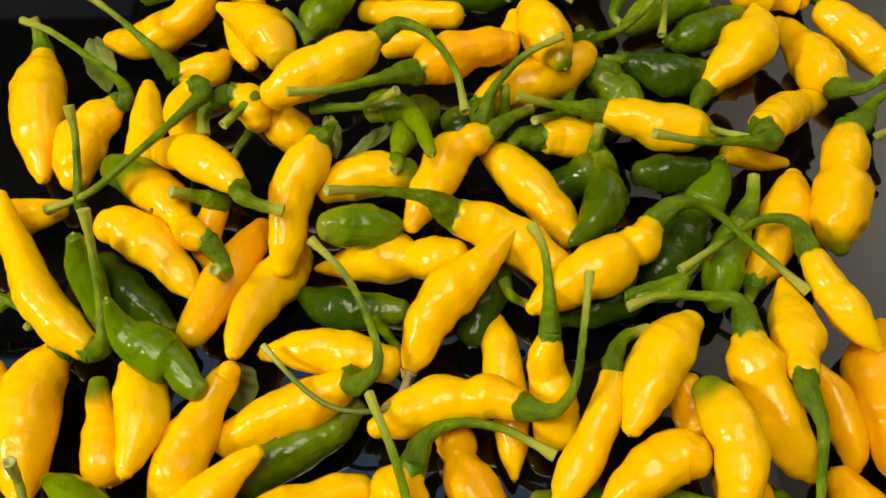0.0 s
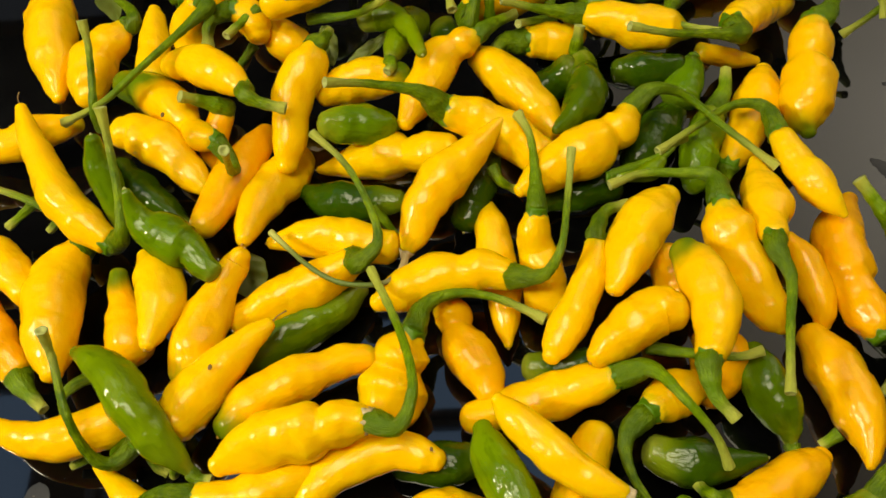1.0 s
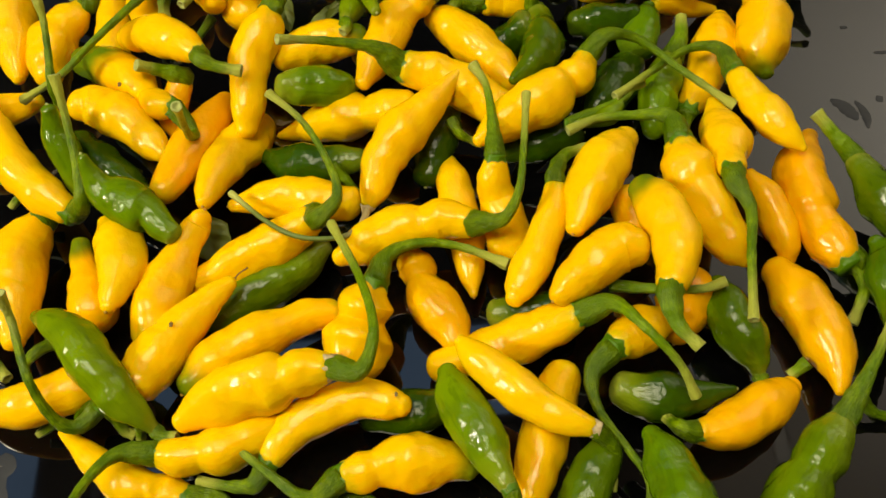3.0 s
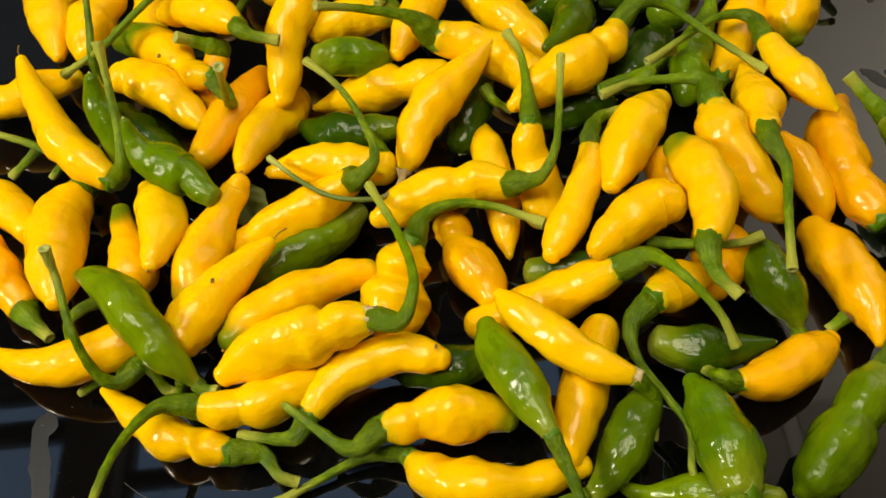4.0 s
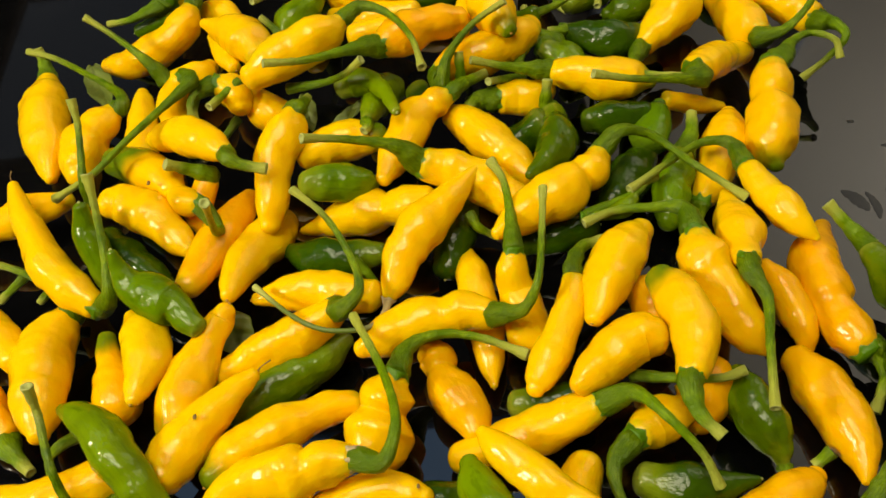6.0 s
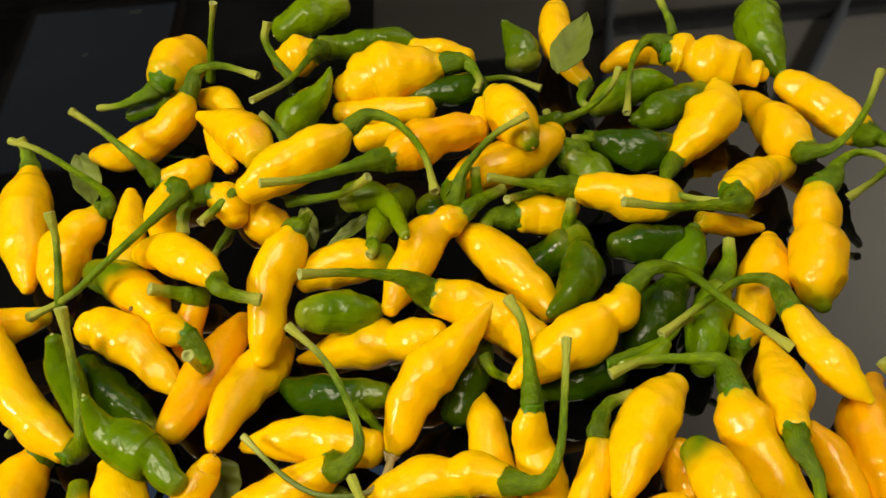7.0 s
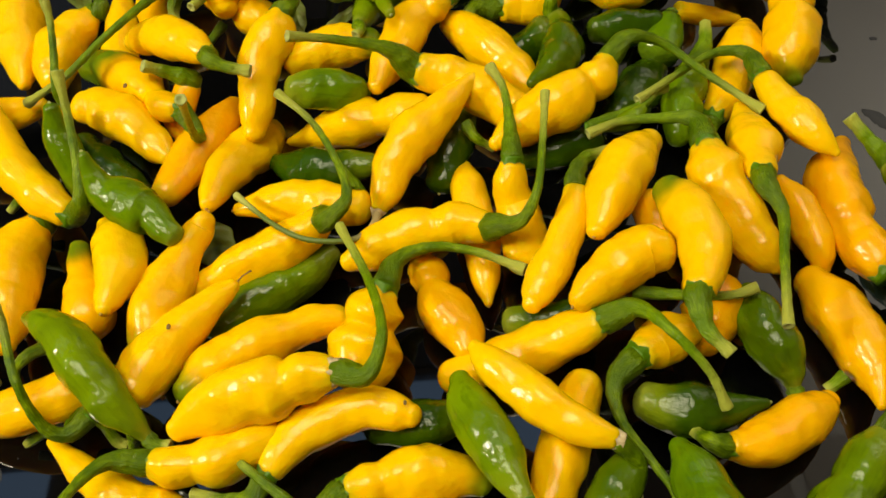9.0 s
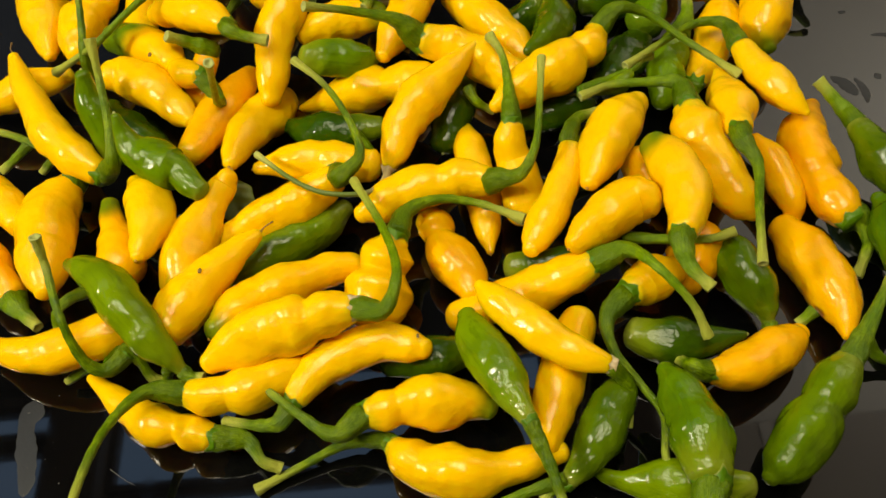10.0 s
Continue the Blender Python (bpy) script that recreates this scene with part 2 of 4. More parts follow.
def rings_along(line, radii, sides, wobble=None):
    """Vertices and faces of a closed tube round a line; wobble(k, angle, point) scales a radius."""
    line = np.array(line)
    tang = np.gradient(line, axis=0)
    tang /= np.maximum(np.linalg.norm(tang, axis=1)[:, None], 1e-9)
    ref = np.array([0.0, 0, 1]) if abs(tang[0][2]) < 0.9 else np.array([1.0, 0, 0])
    side = np.cross(tang[0], ref)
    verts, faces = [], []
    n = len(line)
    for k in range(n):
        side = side - tang[k] * side.dot(tang[k])
        side /= np.linalg.norm(side)
        up = np.cross(side, tang[k])
        for j in range(sides):
            a = 2 * math.pi * j / sides
            way = side * math.cos(a) + up * math.sin(a)
            r = radii[k] * (wobble(k, a, line[k] + way * radii[k]) if wobble else 1.0)
            verts.append(line[k] + way * r)
    for k in range(n - 1):
        for j in range(sides):
            a, b = k * sides + j, k * sides + (j + 1) % sides
            faces.append((a, b, b + sides, a + sides))
    faces.append(tuple(reversed(range(sides))))
    faces.append(tuple(range((n - 1) * sides, n * sides)))
    return verts, faces


MM = 0.001
counter = [0]


def narrowing(spine, k):
    """How much thinner the spine is at row k than at its neighbours, as a share."""
    return 1 - spine[k, 3] / (0.5 * (spine[k - 1, 3] + spine[k + 1, 3]))


def puffed(spine, count):
    """Radii along the spine, where narrow places pinch into creases and wide ones swell round."""
    d = np.linalg.norm(np.diff(spine[:, :3], axis=0), axis=1)
    s = np.concatenate([[0], np.cumsum(np.maximum(d, 1e-6))])
    r = spine[:, 3].copy()
    n = len(r)
    into, out = np.zeros(n), np.zeros(n)
    for k in range(n):
        a, b = max(k - 1, 0), min(k + 1, n - 1)
        into[k] = out[k] = (r[b] - r[a]) / (s[b] - s[a])
        if 0 < k < n - 1 and spine[k, 3] <= min(spine[a, 3], spine[b, 3]) and n > 4:
            r[k] *= 1 - 0.3 * narrowing(spine, k)
            into[k] = 1.2 * (r[k] - r[a]) / (s[k] - s[a])
            out[k] = 1.2 * (r[b] - r[k]) / (s[b] - s[k])
    rows = []
    for q in np.linspace(0, s[-1], count):
        k = min(np.searchsorted(s, q, side="right") - 1, n - 2)
        h = s[k + 1] - s[k]
        u = (q - s[k]) / h
        rows.append((2 * u**3 - 3 * u**2 + 1) * r[k] + (u**3 - 2 * u**2 + u) * h * out[k]
                    + (3 * u**2 - 2 * u**3) * r[k + 1] + (u**3 - u**2) * h * into[k + 1])
    return np.array(rows)


def pod_mesh(spine, mat, rng, lumpy):
    """A pepper's pod: spine rows of x, y, z, radius in mm from the stem end to the tip, with bulges, creases and dents."""
    spine = np.array(spine, float)
    r0, r1 = spine[0, 3], spine[-1, 3]
    first = spine[0, :3] - spine[1, :3]
    last = spine[-1, :3] - spine[-2, :3]
    first /= np.linalg.norm(first)
    last /= np.linalg.norm(last)
    cap0, cap1 = 0.65 * r0, 0.85 * r1
    mid = curve_through(spine, 54)
    mid[:, 3] = puffed(spine, 54)
    line, radii = [], []
    for a in np.linspace(0.06, 1, 8)[:-1]:
        line.append(mid[0, :3] + first * cap0 * math.cos(a * math.pi / 2))
        radii.append(r0 * math.sin(a * math.pi / 2))
    for row in mid:
        line.append(row[:3])
        radii.append(max(row[3], 1.0))
    for a in np.linspace(1, 0.06, 9)[1:]:
        line.append(mid[-1, :3] + last * cap1 * math.cos(a * math.pi / 2))
        radii.append(max(r1, 1.0) * math.sin(a * math.pi / 2))
    n = len(line)
    p1, p2, p3, p4 = [rng.uniform(0, 6.28) for _ in range(4)]
    length = np.linalg.norm(np.diff(np.array(line), axis=0), axis=1).sum()
    waves = length / rng.uniform(13.0, 20.0)
    crimp, reach = (0.075, 0.6) if lumpy > 1.5 else (rng.choice((0.0, 0.008, 0.018, 0.03)), 0.4)
    off = Vector((rng.uniform(0, 90), rng.uniform(0, 90), rng.uniform(0, 90)))
    # creases: one at each narrow place, and a few slight puckers on one side
    arc = np.concatenate([[0], np.cumsum(np.linalg.norm(np.diff(np.array(line), axis=0), axis=1))])
    chord = np.concatenate([[0], np.cumsum(np.linalg.norm(np.diff(spine[:, :3], axis=0), axis=1))])
    creases = []
    for k in range(1, len(spine) - 1):
        if len(spine) > 4 and spine[k, 3] <= min(spine[k - 1, 3], spine[k + 1, 3]):
            creases.append((arc[7] + chord[k] / chord[-1] * (arc[60] - arc[7]), min(0.085, 0.015 + 0.6 * narrowing(spine, k)), 2.2, rng.uniform(0, 6.28), 0.4))
    for _ in range(rng.choice((1, 2, 2, 3)) if lumpy > 0.6 else 0):
        creases.append((length * rng.uniform(0.10, 0.78), rng.uniform(0.012, 0.04) * lumpy, rng.uniform(1.5, 2.8), rng.uniform(0, 6.28), 0.15))

    def wobble(k, a, point):
        u = k / n
        v = Vector(point)
        w = 1 + 0.032 * lumpy * math.sin(6.28 * waves * u + p1 + 0.5 * math.sin(a + p2))
        w += 0.030 * math.cos(3 * a + p3 + 1.2 * u) + 0.020 * math.cos(2 * a + p4)
        w += 0.10 * lumpy * noise.noise(v * 0.085 + off) + 0.06 * lumpy * noise.noise(v * 0.19 + off)
        w += 0.014 * lumpy * noise.noise(v * 0.45 + off)
        # shallow dimples
        dip = noise.noise(v * 0.16 - off)
        w -= 0.10 * lumpy * max(0.0, dip - 0.25)
        for at, depth, wide, turn, even in creases:
            d = arc[k] - at - 1.3 * math.sin(a + turn)
            if abs(d) < 5 * wide:
                share = even + (1 - even) * max(0.0, math.cos(a - 2 * turn))
                w += depth * share * (0.45 * math.exp(-((d / (2.6 * wide)) ** 2)) - 1.2 * math.exp(-((d / wide) ** 2)))
        # gathered folds across the shoulder
        fold = max(0.0, 1 - u / reach)
        w += crimp * fold * math.sin(length * u / 1.1 + 1.6 * math.sin(a + p2)) * (0.6 + 0.4 * math.cos(2 * a + p3))
        return w

    verts, faces = rings_along(np.array(line) * MM, np.array(radii) * MM, 30, lambda k, a, q: wobble(k, a, np.array(q) / MM))
    along = [k / (n - 1) for k in range(n) for _ in range(30)]
    return mesh_from("pod", verts, faces, mat, along=along, skin=skin_rows(line, radii, 30, off.x, 5.0)), first


def stalk_mesh(points, thick, rng, mat=None, slim=1.0):
    """A ribbed stalk in mm: stout where it leaves the crown, slender, flared at the cut end."""
    line = curve_through(points, 34)
    n = len(line)
    length = np.linalg.norm(np.diff(line, axis=0), axis=1).sum()
    radii = []
    flare = rng.uniform(0.3, 0.9)
    slack = rng.uniform(1.2, 1.5) if length > 20 else 1.1
    reach = min(11.0, 0.5 * length)
    for k in range(n):
        s = k / (n - 1) * length
        r = slack + (thick - slack) * math.exp(-((max(0.0, s - min(4.0, 0.15 * length)) / reach) ** 1.25))
        r += flare * max(0.0, 1 - (length - s) / 10.0) ** 1.4
        radii.append(slim * r * (1 + 0.05 * math.sin(s * 0.9 + rng.uniform(0, 0.4))))
    ph = rng.uniform(0, 6.28)
    verts, faces = rings_along(line * MM, np.array(radii) * MM, 20,
                               lambda k, a, q: 1 + 0.13 * abs(math.cos(2.5 * a + ph + 0.02 * k)) - 0.06 + 0.09 * noise.noise(Vector(q) * 420))
    along = [k / (n - 1) for k in range(n) for _ in range(20)]
    skin = skin_rows(line, radii, 20, ph * 9, 6.0)
    top = len(verts) - 20
    rim = [np.array(v) for v in verts[top:]]
    faces.pop()
    return mesh_from("stalk", verts, faces, mat or STALK, along=along, skin=skin), rim, line[-1] - line[-2]


def cut_mesh(rim, way):
    """The cut end of a stalk: a raised pale rim round sunken pith."""
    centre = np.mean(rim, axis=0)
    way = way / np.linalg.norm(way) * MM
    verts, faces, n = [], [], len(rim)
    for scale, lift in ((1.0, -0.15), (0.97, 0.22), (0.62, 0.12), (0.40, -0.55), (0.12, -0.65)):
        verts += [centre + (v - centre) * scale + way * lift for v in rim]
    for k in range(4):
        for j in range(n):
            a, b = k * n + j, k * n + (j + 1) % n
            faces.append((a, b, b + n, a + n))
    faces.append(tuple(range(4 * n, 5 * n)))
    return mesh_from("cut_end", verts, faces, PITH)


def add_stalk(points, thick, rng, parent, mat=None, slim=1.0, label=""):
    me, rim, way = stalk_mesh(points, thick, rng, mat, slim)
    stalk = part("stalk", me, parent, label)
    part("cut_end", cut_mesh(rim, way), stalk, "pale cut end")
    return stalk


def crown_mesh(base, out, radius, pod_radius, stem_radius, rng, mat):
    """The calyx: a scalloped green cap that hugs the pod's shoulder and narrows into the stalk (mm)."""
    out = np.array(out, float)
    ref = np.array([0.0, 0, 1]) if abs(out[2]) < 0.9 else np.array([1.0, 0, 0])
    sx = np.cross(out, ref)
    sx /= np.linalg.norm(sx)
    sy = np.cross(out, sx)
    sides, lobes = 40, rng.choice((5, 6, 7))
    ph = rng.uniform(0, 6.28)
    cap = 0.65 * pod_radius
    verts, faces, along = [], [], []
    rows = 9
    tooth = [rng.uniform(-1, 1) for _ in range(sides)]
    for k in range(rows):
        u = k / (rows - 1)
        for j in range(sides):
            a = 2 * math.pi * j / sides
            lobe = 0.5 + 0.5 * math.cos(lobes * a + ph)
            edge = radius * (0.80 + 0.20 * lobe ** 1.6 + 0.02 * tooth[j] + 0.05 * math.sin(3 * a + ph) + 0.14 * noise.noise(Vector((2.2 * math.cos(a), 2.2 * math.sin(a), ph))))
            r = stem_radius + (edge - stem_radius) * u
            # height of the pod's rounded shoulder at that radius, and a little above it
            x = min(r / (pod_radius * 1.03), 0.999)
            h = cap * math.sqrt(1 - x * x) + 0.35 + 1.9 * (1 - u) ** 2
            if u > 0.9:
                h -= 0.25
            verts.append((np.array(base) + out * h + (sx * math.cos(a) + sy * math.sin(a)) * r) * MM)
            along.append(u)
    for k in range(rows - 1):
        for j in range(sides):
            a, b = k * sides + j, k * sides + (j + 1) % sides
            faces.append((a, a + sides, b + sides, b))
    faces.append(tuple(range(sides)))
    me = mesh_from("crown", verts, faces, mat, along=along)
    return me


def scar_mesh(spine, mat):
    """A tiny dried point where the flower fell off the tip (mm)."""
    end = np.array(spine[-1][:3], float)
    way = end - np.array(spine[-2][:3], float)
    way /= np.linalg.norm(way)
    tip = end + way * (0.85 * spine[-1][3] - 0.5)
    verts, faces = rings_along(np.array([tip, tip + way * 0.5, tip + way * 1.1]) * MM, np.array([0.8, 0.7, 0.35]) * MM, 10)
    return mesh_from("tip_scar", verts, faces, mat)


def hair_mesh(spine, length):
    """The withered thread left of the flower (mm)."""
    end = np.array(spine[-1][:3], float)
    way = end - np.array(spine[-2][:3], float)
    way /= np.linalg.norm(way)
    tip = end + way * 0.7 * spine[-1][3]
    line = curve_through([tip, tip + way * length * 0.5 + (0, 0, 0.8), tip + way * length + (0.3 * length, 0, 1.5)], 8)
    verts, faces = rings_along(line * MM, np.array([0.34, 0.3, 0.27, 0.26, 0.26, 0.28, 0.34, 0.36]) * MM, 8)
    return mesh_from("style", verts, faces, SCAR)


LABELS = {
    "yellow": "glossy ripe yellow chili pepper",
    "amber": "glossy deep amber yellow chili pepper",
    "green": "glossy unripe green chili pepper",
}


def stalk_words(stem):
    """What sets a pepper apart by its stalk."""
    reach = sum((Vector(b) - Vector(a)).length for a, b in zip(stem, stem[1:]))
    if reach > 32:
        return " with a long curved green stalk"
    return " with a short green stalk" if reach > 0 else " lying among the others"



def pepper(colour, spine, stem=(), green_end=0.0, lumpy=1.0, dry=False, ring=False, deep=None, hair=0.0, label=""):
    """One pepper. spine: rows of x, y, z, radius in mm from the stem end to the tip; stem: x, y, z from the pod to the cut end;
    green_end: 1 an unripe tip, -1 an unripe stem end."""
    counter[0] += 1
    rng = random.Random(counter[0] * 7 + 3)
    thing = new("chili_pepper")
    base = Vector(spine[0][:3]) * MM
    thing.location = (base.x, base.y, 0)
    shift = np.array([base.x, base.y, 0]) / MM
    spine = [tuple(np.array(p[:3]) - shift) + (p[3],) for p in spine]
    stem = [tuple(np.array(p) - shift) for p in stem]
    skin = GREEN if colour == "green" else YELLOW
    me, out = pod_mesh(spine, skin, rng, lumpy * rng.uniform(0.8, 1.2) * (1.1 if colour == "green" and lumpy < 1.3 else 1.0))
    pod = part("pod", me, thing)
    if deep is None:
        deep = {"yellow": rng.uniform(0.0, 0.18), "amber": rng.uniform(0.55, 0.9), "green": rng.uniform(0.1, 0.7)}[colour]
    if colour == "green" and not green_end:
        green_end = -rng.uniform(0.0, 0.7)
    pod.color = (deep, max(green_end, 0.0), max(-green_end, 0.0), 1)
    if len(stem) >= 2:
        r0 = spine[0][3]
        thick = min(5.6, max(2.4, 0.80 * r0))
        start = np.array(spine[0][:3]) + out * 0.45 * r0
        pts = [tuple(start)] + [p for p in stem if np.linalg.norm(np.array(p) - start) > 3.0]
        if len(pts) >= 2:
            add_stalk(pts, thick * (0.9 if dry else 1.0), rng, thing, WITHERED if dry else None, 0.66 if dry else 1.0,
                      "withered brownish stalk" if dry else "green stalk")
        part("crown", crown_mesh(spine[0][:3], out, min(0.97 * r0, 8.0) * (1.15 if dry else 1.0), r0 * (1.2 if dry else 1.0), thick * (0.6 if dry else 0.97), rng, DRY if dry or ring else CROWN), thing,
             "pale dry calyx" if dry or ring else "")
    else:
        part("tip_scar", scar_mesh(spine, PITH if colour == "green" else TIP), thing, "tiny pale green scar at the tip" if colour == "green" else "tiny brown scar at the tip")
    if hair:
        part("style", hair_mesh(spine, hair), thing, "thin dry brown thread at the tip")
    text = label or LABELS[colour] + stalk_words(stem)
    if dry:
        text = "glossy ripe yellow chili pepper with a thin withered stalk"
    if not label and green_end > 0:
        text = "yellow chili pepper with an unripe green tip, in the pile"
    tagged(thing, text, "chili pepper", "peppers in the pile")
    return thing


# ---------------------------------------------------------------- the room out of view, set up for table top reflections and bounce
table = new("table")
table.location = (0, 0, -0.76)
part("tabletop", box("tabletop", (-0.75, -0.60, 0.73), (0.75, 0.75, 0.76), BLACK, 0.004), table, "polished black glass top")
for x in (-0.68, 0.68):
    for y in (-0.53, 0.68):
        part("leg", box("leg", (x - 0.03, y - 0.03, 0.0), (x + 0.03, y + 0.03, 0.73), TIMBER, 0.006), table)
tagged(table, "table with a polished black glass top under the peppers", "table")
structure("floor", (-2.4, -2.4, -0.82), (2.4, 2.9, -0.76), TILE, "pale tiled floor under the table")
structure("wall_south", (-2.4, -2.5, -0.76), (2.4, -2.4, 1.8), BOUNCE_BEIGE, "unseen beige wall that bounces fill light")
structure("wall_west", (-2.5, -2.4, -0.76), (-2.4, 2.9, 1.8), DARK, "plain dark painted wall")
structure("wall_east", (2.4, -2.4, -0.76), (2.5, 2.9, 1.8), BOUNCE_BEIGE, "unseen beige wall that bounces fill light")
structure("wall_north", (-2.4, 2.9, -0.76), (2.4, 3.0, 1.8), DARK, "plain dark painted wall")
structure("ceiling_board_1", (0.46, 0.30, 1.80), (0.705, 0.64, 1.86), BOARD, "brown ceiling board")
structure("ceiling_board_2", (0.745, 0.30, 1.80), (2.4, 0.64, 1.86), BOARD, "brown ceiling board")
structure("ceiling_strip", (0.705, 0.30, 1.80), (0.745, 0.64, 1.86), PALE, "pale strip between ceiling boards")
structure("ceiling_east", (0.46, 0.64, 1.80), (2.4, 2.9, 1.86), PALE, "pale painted ceiling")
structure("ceiling_south_east", (0.46, -2.4, 1.80), (2.4, 0.30, 1.86), BOUNCE_BEIGE, "unseen beige ceiling that bounces fill light")
structure("ceiling_south", (-2.4, -2.4, 1.80), (0.46, 0.16, 1.86), BOUNCE_BEIGE, "unseen beige ceiling that bounces fill light")
structure("ceiling_north", (-0.27, 2.40, 1.80), (0.46, 2.9, 1.86), PALE, "pale painted ceiling")
# added dark panel: its reflection stands in for shade in the pile's gaps
structure("ceiling_gap_darkener", (-0.27, 0.92, 1.80), (0.46, 2.40, 1.86), DARK, "unseen dark ceiling panel")
structure("ceiling_west", (-2.4, 0.92, 1.80), (-0.27, 2.9, 1.86), DARK, "unseen dark ceiling panel")
structure("ceiling_beam_1", (-1.03, 0.16, 1.74), (-0.89, 0.92, 1.86), BROWN, "brown timber ceiling beam")
structure("ceiling_beam_2", (0.22, 0.16, 1.74), (0.46, 0.92, 1.86), TIMBER, "dark timber ceiling beam")
structure("ceiling_trim", (0.46, 2.46, 1.76), (2.4, 2.52, 1.80), DARK, "dark trim strip along the ceiling")


def rail(x0, y0, x1, y1):
    line = np.array([(x0 + (x1 - x0) * k / 7, y0 + (y1 - y0) * k / 7, 1.775) for k in range(8)])
    verts, faces = rings_along(line, [0.022] * 8, 14)
    tagged(new("ceiling_rail", mesh_from("ceiling_rail", verts, faces, STEEL)), "dull blue-grey steel rail under the ceiling", kind="structure")


rail(0.63, 2.75, 0.50, 2.10)
rail(1.52, 2.66, 1.06, 1.95)


def roof_window(name, x0, y0, x1, y1, sky=None):
    """A roof light with one pane of evening sky behind it."""
    thing = new(name)
    thing.location = (x0, y0, 1.74 if sky else 1.80)
    f = 0.018
    for lo, hi in (((0, 0), (x1 - x0, f)), ((0, y1 - y0 - f), (x1 - x0, y1 - y0)),
                   ((0, f), (f, y1 - y0 - f)), ((x1 - x0 - f, f), (x1 - x0, y1 - y0 - f))):
        part("window_frame", box("window_frame", (*lo, 0), (*hi, 0.06), TIMBER), thing)
    part("pane", box("pane", (f, f, 0.035), (x1 - x0 - f, y1 - y0 - f, 0.045), sky or SKY, 0.001), thing, "pane with dim blue sky")
    tagged(thing, "roof window with dim blue evening sky", kind="structure")


roof_window("window_1", -2.38, 0.17, -1.03, 0.745)
roof_window("window_2", -2.38, 0.77, -1.03, 0.86)
roof_window("window_3", -0.89, 0.61, 0.22, 0.91)
roof_window("window_4", -0.89, 0.17, 0.22, 0.60)
roof_window("window_5", -1.60, 1.95, -1.00, 2.88, SKY_DIM)


# ---------------------------------------------------------------- the peppers
pepper("yellow", [(-131, 6, 26, 5.7), (-140, 13, 28, 7.6), (-151, 25, 31, 7.9), (-161, 42, 33, 6.6), (-169, 58, 36, 4.5), (-172, 66, 38, 2.3)], [(-126, 5, 27), (-121, 3, 35), (-121, 15, 44), (-123, 30, 55), (-124, 40, 66)], hair=5.0)
pepper("yellow", [(-156, 72, 19, 3.7), (-171, 68, 19, 7.8), (-185, 61, 19, 7.8), (-196, 63, 19, 6.8), (-208, 64, 19, 8.3)], [])
pepper("green", [(-126, 14, 22, 3.8), (-129, 23, 31, 5.7), (-133, 33, 40, 5.9), (-133, 38, 49, 3.1)], [])
pepper("green", [(-85, -14, 32, 4.3), (-89, -11, 33, 5.4), (-93, -6, 34, 6.1), (-97, -4, 34, 8.6), (-104, 1, 35, 9.1), (-111, 4, 40, 6.6), (-114, 8, 46, 3.6), (-115, 11, 51, 2.0)], [])
pepper("green", [(-104, 16, 17, 5.2), (-117, 27, 20, 8.4), (-131, 41, 22, 7.3)], [], deep=0.9)
pepper("yellow", [(-197, 9, 20, 5.8), (-185, 9, 21, 6.5), (-173, 1, 21, 8.5), (-160, -14, 22, 5.8)], [])
pepper("amber", [(-162, -43, 14, 6.3), (-175, -27, 19, 9.6), (-186, -9, 23, 7.0)], [(-158, -49, 16), (-152, -55, 16), (-147, -60, 16)])
pepper("yellow", [(-144.4, 5.8, 18.9, 6.3), (-146.9, -0.1, 19.7, 9.1), (-149.7, -10.5, 20.8, 11.3), (-148.7, -21.7, 21.8, 11.4), (-147.0, -32.6, 22.7, 10.0), (-144.5, -43.2, 23.6, 7.6), (-142.9, -49.1, 24.0, 4.0)], [(-141, 6, 22), (-147, 15, 26), (-164, 24, 31), (-183, 30, 35)], deep=0.22)
pepper("amber", [(-127, -5, 18, 3.8), (-126, -11, 17, 4.9), (-124, -17, 16, 5.6), (-122, -24, 15, 8.8), (-119, -35, 14, 9.1)], [], green_end=-1.0)
pepper("yellow", [(-113.2, -2.6, 26.5, 4.1), (-108.2, -10.6, 27.3, 8.5), (-105.6, -18.4, 28.1, 9.5), (-104.0, -26.0, 29.0, 9.0), (-104.3, -33.5, 30.2, 6.9), (-105.5, -39.8, 31.4, 4.8), (-105.9, -42.9, 32.0, 3.0)], [])
pepper("yellow", [(-92, -51, 20, 8.3), (-91, -38, 22, 9.8), (-87, -26, 23, 8.6), (-82, -15, 25, 5.9), (-78, -7, 26, 5.3), (-76, -5, 28, 4.1)], [], deep=0.22)
pepper("yellow", [(-94.7, -69.7, 24.2, 8.5), (-90.6, -64.2, 24.7, 9.9), (-83.4, -55.3, 25.6, 8.9), (-75.8, -47.6, 26.5, 7.0), (-68.2, -39.7, 27.3, 4.9), (-63.0, -35.3, 27.9, 2.7)], [], hair=5.0)
pepper("yellow", [(-109, -63, 19, 7.3), (-134, -71, 17, 8.3), (-153, -70, 15, 6.0), (-172, -61, 13, 2.2)], [], deep=0.22)
pepper("green", [(-88.2, -87.2, 23.5, 2.5), (-91.4, -84.3, 27.6, 4.5), (-96.5, -80.3, 32.1, 6.6), (-102.2, -73.4, 35.7, 7.8), (-107.6, -66.4, 37.4, 8.1), (-114.6, -56.8, 37.7, 7.8), (-122.6, -50.4, 36.7, 5.8), (-129.2, -46.7, 35.3, 3.0)], [(-85, -90, 22), (-80, -91, 22)], deep=0.0)
